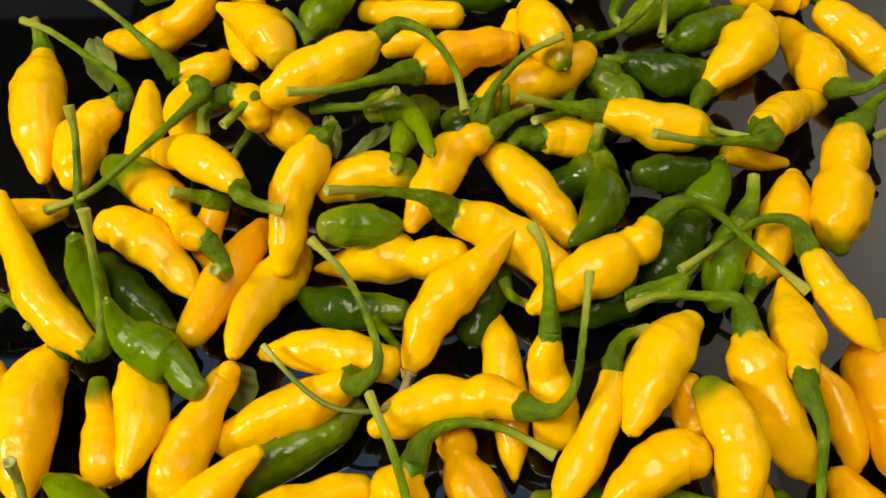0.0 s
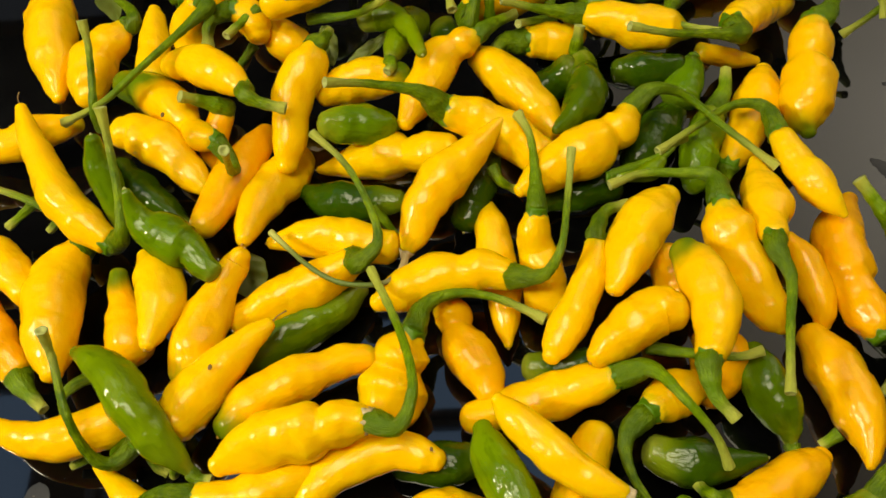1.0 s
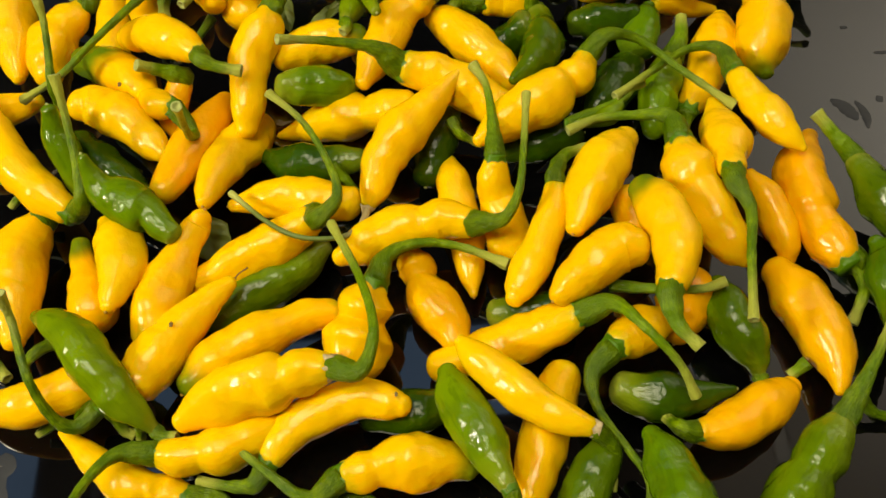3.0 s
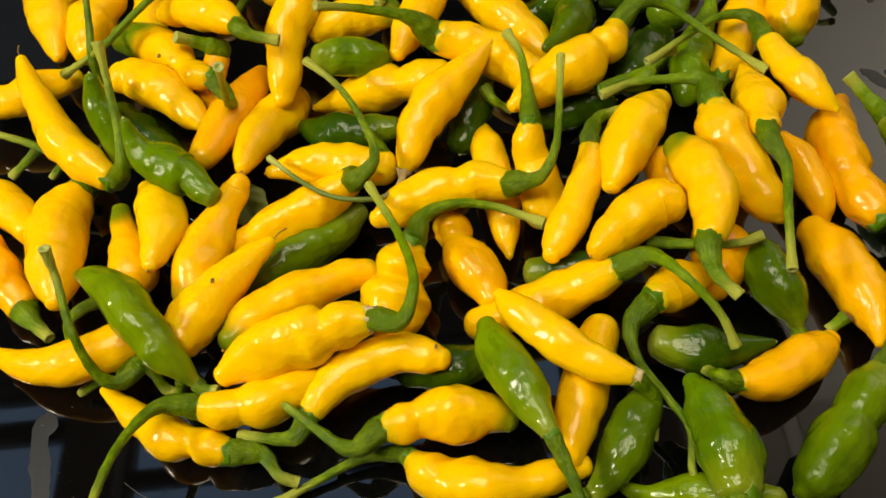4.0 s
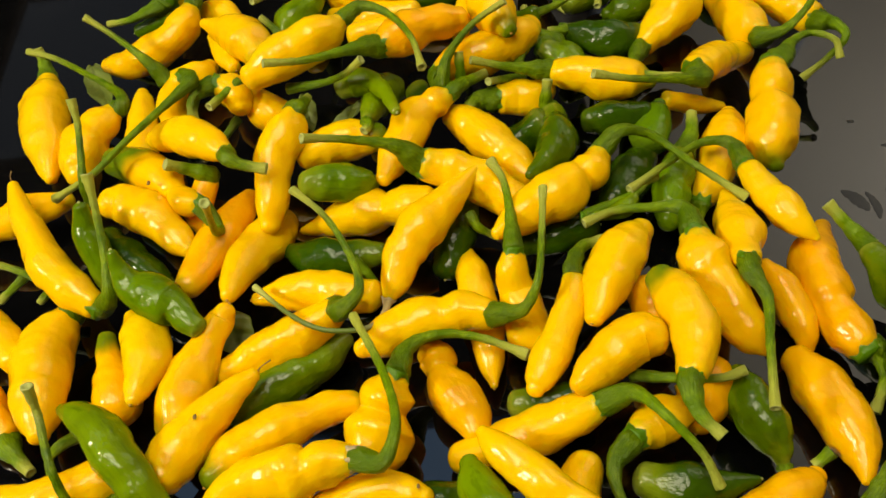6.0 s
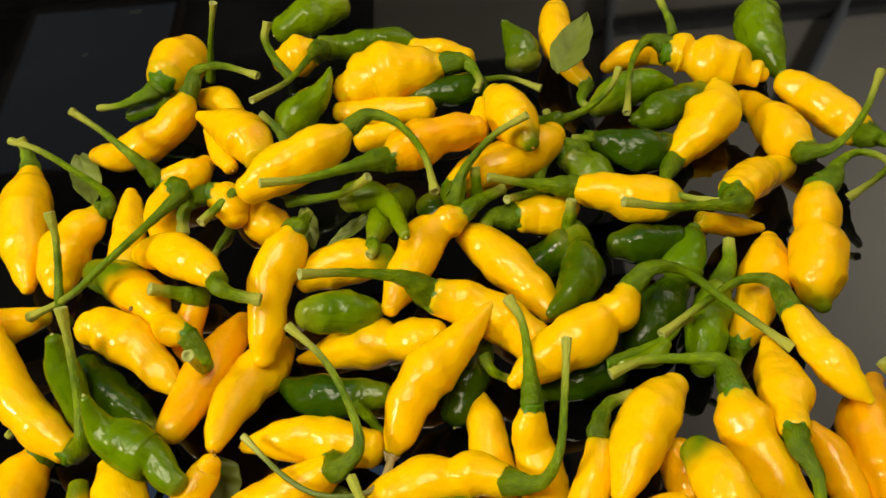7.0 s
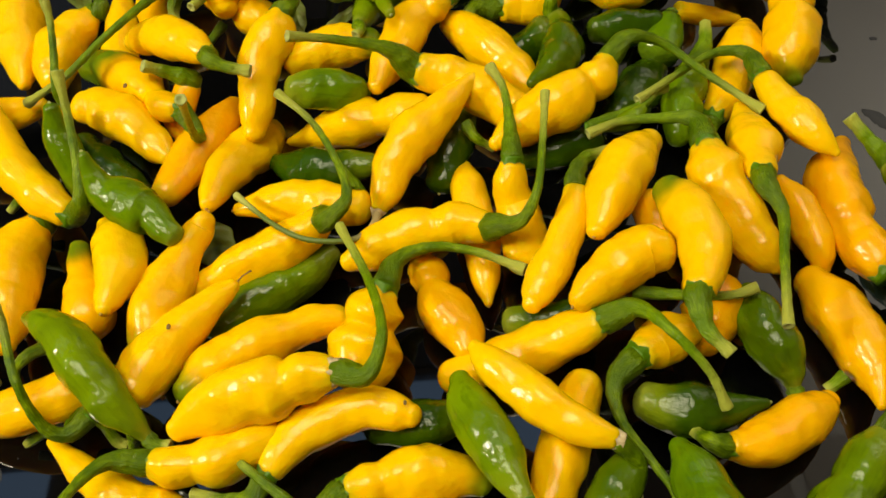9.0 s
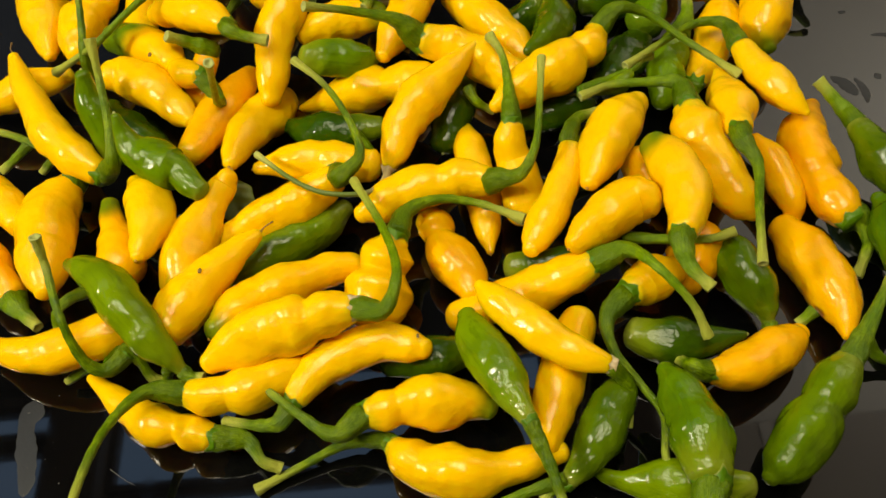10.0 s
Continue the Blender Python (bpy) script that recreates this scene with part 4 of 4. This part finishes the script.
pepper("green", [(65.5, 86.0, 26.9, 5.0), (65.5, 74.3, 29.0, 7.5), (63.8, 61.8, 31.3, 8.8), (57.8, 51.5, 33.5, 6.3), (51.8, 44.5, 35.2, 3.3), (49.5, 42.2, 35.9, 1.9)], [(63, 90, 30), (63, 91, 35), (64, 94, 40)])
pepper("green", [(60, 82, 25, 8.1), (48, 78, 18, 7.8)], [], deep=0.9)
pepper("green", [(80.5, 80.2, 26.0, 5.8), (87.1, 79.7, 26.0, 8.1), (96.1, 79.8, 26.0, 8.1), (105.1, 80.4, 26.0, 6.3)], [], deep=0.9)
pepper("green", [(105.4, 67.7, 22.4, 8.8), (109.4, 75.2, 24.9, 7.3), (112.0, 82.0, 26.9, 4.5), (113.0, 84.2, 27.6, 2.7)], [])
pepper("green", [(118, 58, 20, 5.7), (113, 49, 18, 8.0), (108, 35, 17, 7.8), (106, 27, 15, 5.2)], [(120, 62, 22), (124, 68, 24), (126, 78, 26)], deep=0.0)
pepper("green", [(45, 22, 16, 5.4), (57, 24, 16, 7.5), (72, 27, 16, 6.3)], [], deep=0.9)
pepper("green", [(70, 22, 30, 1.8), (79, 22, 30, 2.8), (86, 24, 31, 4.0), (90, 28, 31, 2.6)], [(92, 31, 31), (97, 37, 30), (102, 41, 28)], deep=0.0)
pepper("yellow", [(20, 90, 29, 5.5), (27, 84, 28, 8.6), (36, 73, 27, 9.3), (44, 62, 25, 8.3), (50, 52, 24, 5.4)], [])
pepper("yellow", [(78.9, 47.7, 36.8, 5.5), (75.2, 41.8, 36.0, 8.0), (70.1, 38.8, 35.3, 7.8), (63.1, 33.9, 34.4, 10.9), (52.3, 28.7, 33.2, 10.0), (42.6, 22.8, 32.1, 7.9), (36.2, 18.6, 31.5, 5.0), (33.4, 17.1, 31.2, 2.9)], [(81, 51, 38), (88, 52, 46), (101, 53, 41), (116, 41, 35), (135, 23, 30)])
pepper("yellow", [(8, 53, 37, 7.6), (18, 51, 34, 8.8), (30, 46, 31, 9.2), (42, 36, 28, 8.3)], [(5, 54, 40), (-4, 54, 49), (-23, 51, 59), (-39, 45, 68)])
pepper("yellow", [(-11.4, -3.0, 24.1, 3.1), (-9.3, 1.3, 26.0, 5.7), (-7.1, 6.7, 28.0, 7.1), (-4.9, 12.4, 29.9, 8.3), (0.9, 20.1, 32.6, 9.8), (7.0, 25.6, 34.6, 9.1), (15.5, 33.3, 36.7, 6.5), (23.1, 41.0, 38.1, 3.9), (29.0, 47.8, 38.9, 1.7)], [(-14, -14, 27), (-20, -21, 30), (-35, -22, 33), (-47, -15, 33), (-64, 3, 31)], dry=True)
pepper("green", [(-43.8, 50.1, 35.9, 5.5), (-38.4, 51.5, 34.3, 8.0), (-31.4, 52.9, 32.2, 9.0), (-24.2, 53.4, 29.9, 7.7), (-18.1, 55.3, 27.9, 5.4), (-16.0, 56.2, 27.1, 3.2)], [], deep=0.0)
pepper("yellow", [(6.9, 42.0, 28.9, 5.5), (-0.9, 41.5, 26.2, 8.7), (-11.3, 43.2, 22.8, 7.8), (-21.9, 45.9, 19.4, 10.7), (-32.8, 46.5, 15.8, 7.7), (-45.2, 46.4, 11.7, 3.6), (-50.0, 46.9, 10.2, 1.8)], [])
pepper("yellow", [(-46, 69, 32, 4.8), (-37, 74, 33, 8.4), (-26, 77, 33, 8.9), (-14, 76, 34, 6.6)], [], green_end=1.0)
pepper("yellow", [(-48.5, 83.3, 45.8, 5.2), (-49.9, 79.1, 44.1, 7.6), (-53.7, 73.3, 41.4, 9.1), (-57.5, 66.5, 38.2, 8.6), (-58.8, 58.3, 34.9, 7.9), (-59.2, 50.3, 31.6, 7.2), (-60.3, 42.5, 28.3, 6.1), (-60.7, 38.2, 26.4, 4.6)], [(-45, 85, 48), (-42, 93, 46)])
pepper("yellow", [(-58.1, 53.9, 9.8, 5.6), (-61.7, 44.2, 13.3, 9.2), (-67.6, 33.4, 17.7, 9.6), (-72.3, 21.8, 21.8, 8.3), (-74.8, 11.1, 25.3, 6.0), (-75.3, 2.3, 27.9, 3.5)], [])
pepper("yellow", [(-76.3, 61.4, 49.0, 4.6), (-81.7, 67.1, 47.9, 7.0), (-91.1, 75.0, 45.6, 8.6), (-101.5, 81.9, 42.5, 7.9), (-108.7, 83.6, 40.0, 6.2), (-111.4, 84.1, 39.0, 4.5)], [(-74, 55, 52), (-68, 52, 50), (-58, 50, 48)])
pepper("yellow", [(-90.1, 45.7, 36.0, 4.8), (-95.6, 48.5, 35.2, 6.4), (-100.7, 55.1, 34.1, 5.3), (-108.7, 66.0, 32.1, 8.4), (-116.7, 74.2, 30.0, 9.6), (-126.5, 82.0, 27.3, 8.8), (-134.1, 86.7, 24.9, 7.0)], [(-87, 43, 38), (-81, 35, 31), (-80, 28, 38), (-72, 10, 75)], green_end=2.0)
pepper("yellow", [(-93.3, 27.1, 28.9, 3.7), (-97.9, 32.2, 29.2, 6.7), (-105.9, 41.4, 29.9, 8.0), (-115.2, 48.9, 31.0, 10.1), (-124.2, 53.8, 32.2, 8.6), (-129.0, 53.7, 33.0, 6.6)], [])
pepper("amber", [(-92, 8, 29, 5.6), (-87, 23, 26, 8.2), (-81, 41, 23, 8.6), (-72, 60, 20, 4.9)], [])
pepper("amber", [(-89, 63, 30, 5.3), (-93, 52, 25, 6.5), (-87, 42, 20, 6.0)], [(-87, 64, 34), (-95, 63, 40), (-102, 61, 46)])
pepper("green", [(-15, 23, 19, 4.6), (-28, 24, 17, 7.5), (-43, 27, 15, 8.0), (-56, 34, 13, 3.0)], [], deep=0.9)
pepper("yellow", [(-19, -1, 22, 7.1), (-38, 5, 21, 9.0), (-53, 6, 21, 7.2), (-66, 5, 20, 2.6)], [])
pepper("yellow", [(-34, -9, 26, 6.0), (-43, -13, 22, 8.5), (-57, -18, 18, 9.7), (-77, -26, 14, 6.9)], [(-30, -13, 32), (-22, -7, 36), (-24, 5, 39), (-34, 25, 43), (-47, 38, 47)])
pepper("green", [(-31, -13, 12, 4.0), (-43, -22, 11, 8.6), (-58, -30, 10, 9.9), (-72, -39, 9, 8.0)], [])
pepper("green", [(22, 43, 19, 6.0), (17, 31, 17, 8.9), (12, 15, 14, 6.3)], [], deep=0.9)
pepper("green", [(-27.9, 104.2, 39.0, 5.5), (-21.9, 105.1, 40.9, 6.9), (-14.7, 102.3, 42.9, 5.4), (-8.7, 93.2, 45.3, 3.8), (-5.5, 82.3, 47.6, 2.8), (-3.2, 74.5, 49.4, 1.9)], [], green_end=1.0, lumpy=1.8, deep=0.0)
pepper("green", [(-16.9, 80.9, 40.1, 2.9), (-15.2, 88.7, 37.4, 4.9), (-12.8, 98.8, 33.9, 7.6), (-8.2, 109.7, 29.8, 9.0)], [(-16, 75, 42), (-18, 72, 42)], deep=0.0)
pepper("green", [(5, 108, 29, 6.1), (10, 99, 26, 6.5)], [], deep=0.9)
pepper("yellow", [(164.3, 92.2, 33.8, 7.2), (163.3, 87.5, 32.4, 8.9), (161.6, 81.7, 30.9, 9.5), (160.0, 77.6, 29.7, 9.0), (159.1, 70.2, 27.8, 11.1), (157.9, 63.4, 26.1, 11.7), (155.5, 55.6, 24.3, 10.3), (154.6, 48.9, 22.8, 6.8), (154.9, 45.5, 22.0, 3.4)], [(169, 96, 36), (177, 107, 35), (188, 114, 33), (198, 109, 32), (200, 103, 26)], green_end=1.0)
pepper("yellow", [(123.5, 38.2, 14.2, 5.3), (127.8, 44.3, 14.6, 7.4), (132.5, 53.0, 15.2, 8.6), (139.0, 64.5, 15.8, 10.5), (142.5, 73.8, 16.3, 9.2), (144.6, 80.5, 16.7, 6.1), (145.5, 84.1, 16.8, 3.7)], [(124, 34, 14), (120, 30, 9)], deep=0.22)
pepper("yellow", [(139, 36, 32, 5.3), (142, 27, 31, 6.4), (147, 15, 31, 7.5), (152, 5, 30, 5.0), (156, 0, 29, 1.5)], [(137, 40, 33), (135, 51, 33), (124, 53, 33), (105, 42, 33), (89, 31, 33)])
pepper("green", [(-112, -76, 17, 4.2), (-117, -77, 14, 3.6)], [(-117, -82, 18), (-123, -81, 23), (-128, -71, 37), (-135, -51, 42), (-135, -46, 53)])
pepper("green", [(-124, 201, 18, 4.5), (-144, 199, 12, 3.6)], [])
pepper("yellow", [(2, 213, 26, 6.6), (16, 211, 25, 7.2), (27, 207, 24, 5.2)], [])
pepper("yellow", [(-22, 139, 40, 5.8), (-7, 139, 42, 6.3)], [])
pepper("yellow", [(32, 148, 48, 3.1), (30, 139, 45, 5.0), (28, 128, 42, 4.0)], [])
pepper("green", [(57, 143, 36, 3.9), (64, 141, 40, 4.1)], [(68, 140, 42), (78, 144, 43), (89, 154, 45), (94, 164, 46)])
pepper("green", [(103, 64, 16, 6.7), (95, 54, 16, 9.6), (85, 39, 16, 8.5)], [], deep=0.9)


# ---------------------------------------------------------------- stalks, leaves and smears
def loose_stalk(points):
    """A stalk whose pod lies hidden under the others."""
    rng = random.Random(sum(int(p[0]) * 7 + int(p[1]) for p in points))
    base = np.array([points[0][0], points[0][1], 0.0])
    me, rim, way = stalk_mesh([tuple(np.array(p) - base) for p in points], 2.3, rng)
    thing = new("chili_stalk", me)
    thing.location = base * MM
    part("cut_end", cut_mesh(rim, way), thing, "pale cut end")
    return tagged(thing, "green chili stalk with pale cut end between the peppers", "stalk", "stalks in the pile")


def leaf(base, tip, half):
    """A small pointed leaf, folded a little along its midrib (mm)."""
    base, tip = np.array(base, float), np.array(tip, float)
    origin = np.array([base[0], base[1], 0.0])
    way = tip - base
    length = np.linalg.norm(way)
    way /= length
    side = np.cross(way, (0, 0, 1.0))
    side /= np.linalg.norm(side)
    up = np.cross(side, way)
    rng = random.Random(int(length * 10))
    ph = rng.uniform(0, 6)
    rows, cols = 26, 8
    top, low = [], []
    for k in range(rows + 1):
        u = k / rows
        w = half * math.sin(math.pi * min(1, u * 0.97 + 0.03) ** 0.8) ** 0.75 * (1 + 0.05 * math.sin(17 * u + ph))
        for j in range(-cols, cols + 1):
            v = j / cols
            lift = 0.22 * abs(v) * half + 1.6 * math.sin(3.1 * u + ph) + 0.5 * math.sin(9 * u + 3 * v) - (0.35 if j == 0 else 0)
            lift += 0.25 * math.sin(26 * u - 7 * abs(v))
            p = base - origin + way * length * u + side * w * v + up * lift
            top.append(p * MM)
            low.append((p - up * 0.35) * MM)
    n = 2 * cols + 1
    faces = []
    for k in range(rows):
        for j in range(n - 1):
            a = k * n + j
            faces.append((a, a + 1, a + n + 1, a + n))
            b = a + len(top)
            faces.append((b, b + n, b + n + 1, b + 1))
    m = len(top)
    for k in range(rows):
        for j in (0, n - 1):
            a = k * n + j
            faces.append((a, a + n, a + n + m, a + m) if j == 0 else (a, a + m, a + n + m, a + n))
    thing = new("pepper_leaf", mesh_from("pepper_leaf", top + low, faces, LEAF))
    thing.location = origin * MM
    return tagged(thing, "small dull green pepper leaf lying among the peppers", "leaf", "leaves in the pile")


def smear(points):
    """A thin dried film with a ragged edge on the table top: rows of x, y, half width (mm)."""
    base = np.array([points[0][0], points[0][1], 0.0])
    line = curve_through([(p[0] - base[0], p[1] - base[1], 0.0, p[2]) for p in points], 30)
    off = Vector((base[0] * 0.1, base[1] * 0.1, 3.0))
    verts, faces = [], []
    n = len(line)
    cols = 10
    for k in range(n):
        a, b = line[max(k - 1, 0)], line[min(k + 1, n - 1)]
        t = b[:2] - a[:2]
        t = t / max(np.linalg.norm(t), 1e-6)
        s = np.array([-t[1], t[0]])
        end = math.sqrt(max(0.0, 1 - (abs(2 * k / (n - 1) - 1)) ** 6))
        for j in range(cols + 1):
            v = 2 * j / cols - 1
            w = line[k][3] * end * (1 + 0.30 * noise.noise(Vector((k * 0.35, 5.0 * math.copysign(1, v), 0)) + off))
            p = line[k][:2] + s * w * v
            h = 0.10 * (1 - v**4) * end + 0.06
            verts.append((p[0] * MM, p[1] * MM, h * MM))
    for k in range(n - 1):
        for j in range(cols):
            a = k * (cols + 1) + j
            faces.append((a, a + 1, a + cols + 2, a + cols + 1))
    thing = new("dried_smear", mesh_from("dried_smear", verts, faces, FILM))
    thing.location = base * MM
    return tagged(thing, "thin greyish dried smear on the black table top", "smear", "smears on the table")


def blemish(place, size):
    """A dark sunken speck on a pod's skin (mm)."""
    line = np.array([(0, 0, -0.6), (0, 0, -0.1), (0, 0, 0.15), (0, 0, 0.25)]) * MM
    verts, faces = rings_along(line, np.array([size * 0.8, size, size * 0.8, size * 0.3]) * MM, 12,
                               lambda k, a, q: 1 + 0.25 * math.cos(2 * a) + 0.12 * math.cos(5 * a))
    near = None
    for ob in scene.objects:
        if ob.name.startswith("pod"):
            d = min((ob.parent.location + v.co - Vector(place) * MM).length for v in ob.data.vertices)
            if near is None or d < near[0]:
                near = (d, ob.parent)
    spot = part("blemish", mesh_from("blemish", verts, faces, SCAR), near[1], "small brown speck")
    spot.location = Vector(place) * MM - near[1].location


def crumbs(x, y, wide, deep, count):
    """Fine pale crumbs and dust scattered on the table top (mm)."""
    rng = random.Random(5)
    verts, faces = [], []
    for _ in range(count):
        cx, cy, r = rng.gauss(0, wide), rng.gauss(0, deep), rng.uniform(0.08, 0.22)
        turn = rng.uniform(0, 6.28)
        long = rng.choice((1.0, 1.3, 3.0))
        n = len(verts)
        for lift, scale in ((0.0, 1.0), (r * 0.7, 0.6)):
            for k in range(6):
                a = 6.28 * k / 6
                px, py = math.cos(a) * r * scale * long, math.sin(a) * r * scale * rng.uniform(0.7, 1.1)
                verts.append(((cx + px * math.cos(turn) - py * math.sin(turn)) * MM, (cy + px * math.sin(turn) + py * math.cos(turn)) * MM, lift * MM))
        faces += [(n + k, n + (k + 1) % 6, n + 6 + (k + 1) % 6, n + 6 + k) for k in range(6)]
        faces.append(tuple(range(n + 6, n + 12)))
    thing = new("crumbs", mesh_from("crumbs", verts, faces, DUST, smooth=False))
    thing.location = (x * MM, y * MM, 0.0003)
    tagged(thing, "fine pale crumbs and dust on the black table top", "crumbs", kind="stuff")


def fibre(points):
    """A thin pale thread lying on the table top (mm)."""
    base = np.array([points[0][0], points[0][1], 0.0])
    line = curve_through([np.array(p) - base for p in points], 14)
    thing = new("fibre", mesh_from("fibre", *rings_along(line * MM, [0.00009] * 14, 6), DUST))
    thing.location = base * MM
    tagged(thing, "thin pale thread lying on the black table top", "thread")


crumbs(-149, -110, 11, 20, 20)
fibre([(-117.9, -112.3, 0.2), (-112.5, -116.5, 0.3), (-108.2, -119.1, 0.2)])
loose_stalk([(-73, 106, 48), (-80, 98, 48), (-85, 90, 49)])
loose_stalk([(-52, 102, 44), (-35, 99, 48), (-25, 96, 54), (-16, 95, 62)])
loose_stalk([(126, 197, 36), (125, 203, 40), (121, 213, 46)])
loose_stalk([(-103, 211, 20), (-98, 214, 40), (-91, 217, 62)])
loose_stalk([(-57, 147, 34), (-62, 154, 38), (-68, 159, 42)])
loose_stalk([(26, 101, 40), (26, 103, 46), (26, 107, 50)])
loose_stalk([(55, 108, 30), (45, 103, 35), (38, 97, 40)])
loose_stalk([(52, 110, 34), (56, 119, 36), (65, 130, 34)])
loose_stalk([(-166, 31, 20), (-173, 27, 16), (-180, 24, 12)])
loose_stalk([(-153, 24, 18), (-158, 23, 15), (-162, 21, 12)])
loose_stalk([(-127, -75, 10), (-132, -77, 8), (-137, -78, 5)])
loose_stalk([(-128, -50, 22), (-133, -54, 24), (-139, -58, 20), (-139, -66, 9)])
loose_stalk([(-110, -74, 22), (-107, -77, 16), (-104, -81, 8), (-101, -82, 6)])
loose_stalk([(-96, -81, 14), (-99, -83, 5)])
loose_stalk([(41, -135, 12), (27, -138, 10), (10, -142, 6), (-6, -144, 4), (-21, -144, 3)])
loose_stalk([(140, -80, 12), (134, -83, 8)])
loose_stalk([(153, -95, 14), (159, -99, 7), (170, -101, 4)])
loose_stalk([(-26, 19, 22), (-20, 13, 16), (-15, 7, 10)])
loose_stalk([(23, 30, 30), (26, 24, 28), (33, 23, 22)])
loose_stalk([(-80, 108, 24), (-85, 101, 22), (-89, 94, 20)])
leaf((69, 177, 34), (88, 217, 38), 8.8)
leaf((-164, 170, 16), (-152, 140, 10), 7.2)
leaf((-80, 3, 16), (-74, -13, 6), 8.6)
leaf((-19, 103, 30), (-41, 94, 22), 3.7)
leaf((-45, 99, 42), (-42, 84, 34), 4.1)
smear([(-151, -82, 4.0), (-151, -87, 5.0), (-152, -92, 3.3), (-150, -103, 3.8), (-148, -113, 3.2), (-148, -120, 2.7)])
smear([(188, 46, 1.4), (193, 40, 3.2), (196, 33, 1.8)])
smear([(198, 44, 0.8), (200, 36, 2.0), (199, 28, 1.0)])
smear([(206, 88, 1.6), (206, 86, 1.6)])
smear([(207, 44, 1.8), (210, 43, 1.8)])
smear([(214, 70, 0.8), (221, 69, 1.3), (227, 64, 2.6)])
smear([(-188, 266, 1.6), (-185, 268, 1.6)])
smear([(-168, 303, 2.0), (-160, 304, 2.3)])
loose_stalk([(-55, 179, 44), (-61, 185, 50), (-65, 191, 58), (-63, 196, 64)])
blemish((-80.7, -54.7, 36.0), 0.9)
blemish((-109.8, 55.3, 42.0), 1.0)
blemish((-3.9, -85.0, 28.0), 0.7)
loose_stalk([(-141, 61, 27), (-141, 63, 37), (-141, 74, 45), (-141, 84, 53), (-142, 91, 61)])
loose_stalk([(74, -50, 26), (89, -54, 28), (105, -57, 30), (113, -56, 32)])
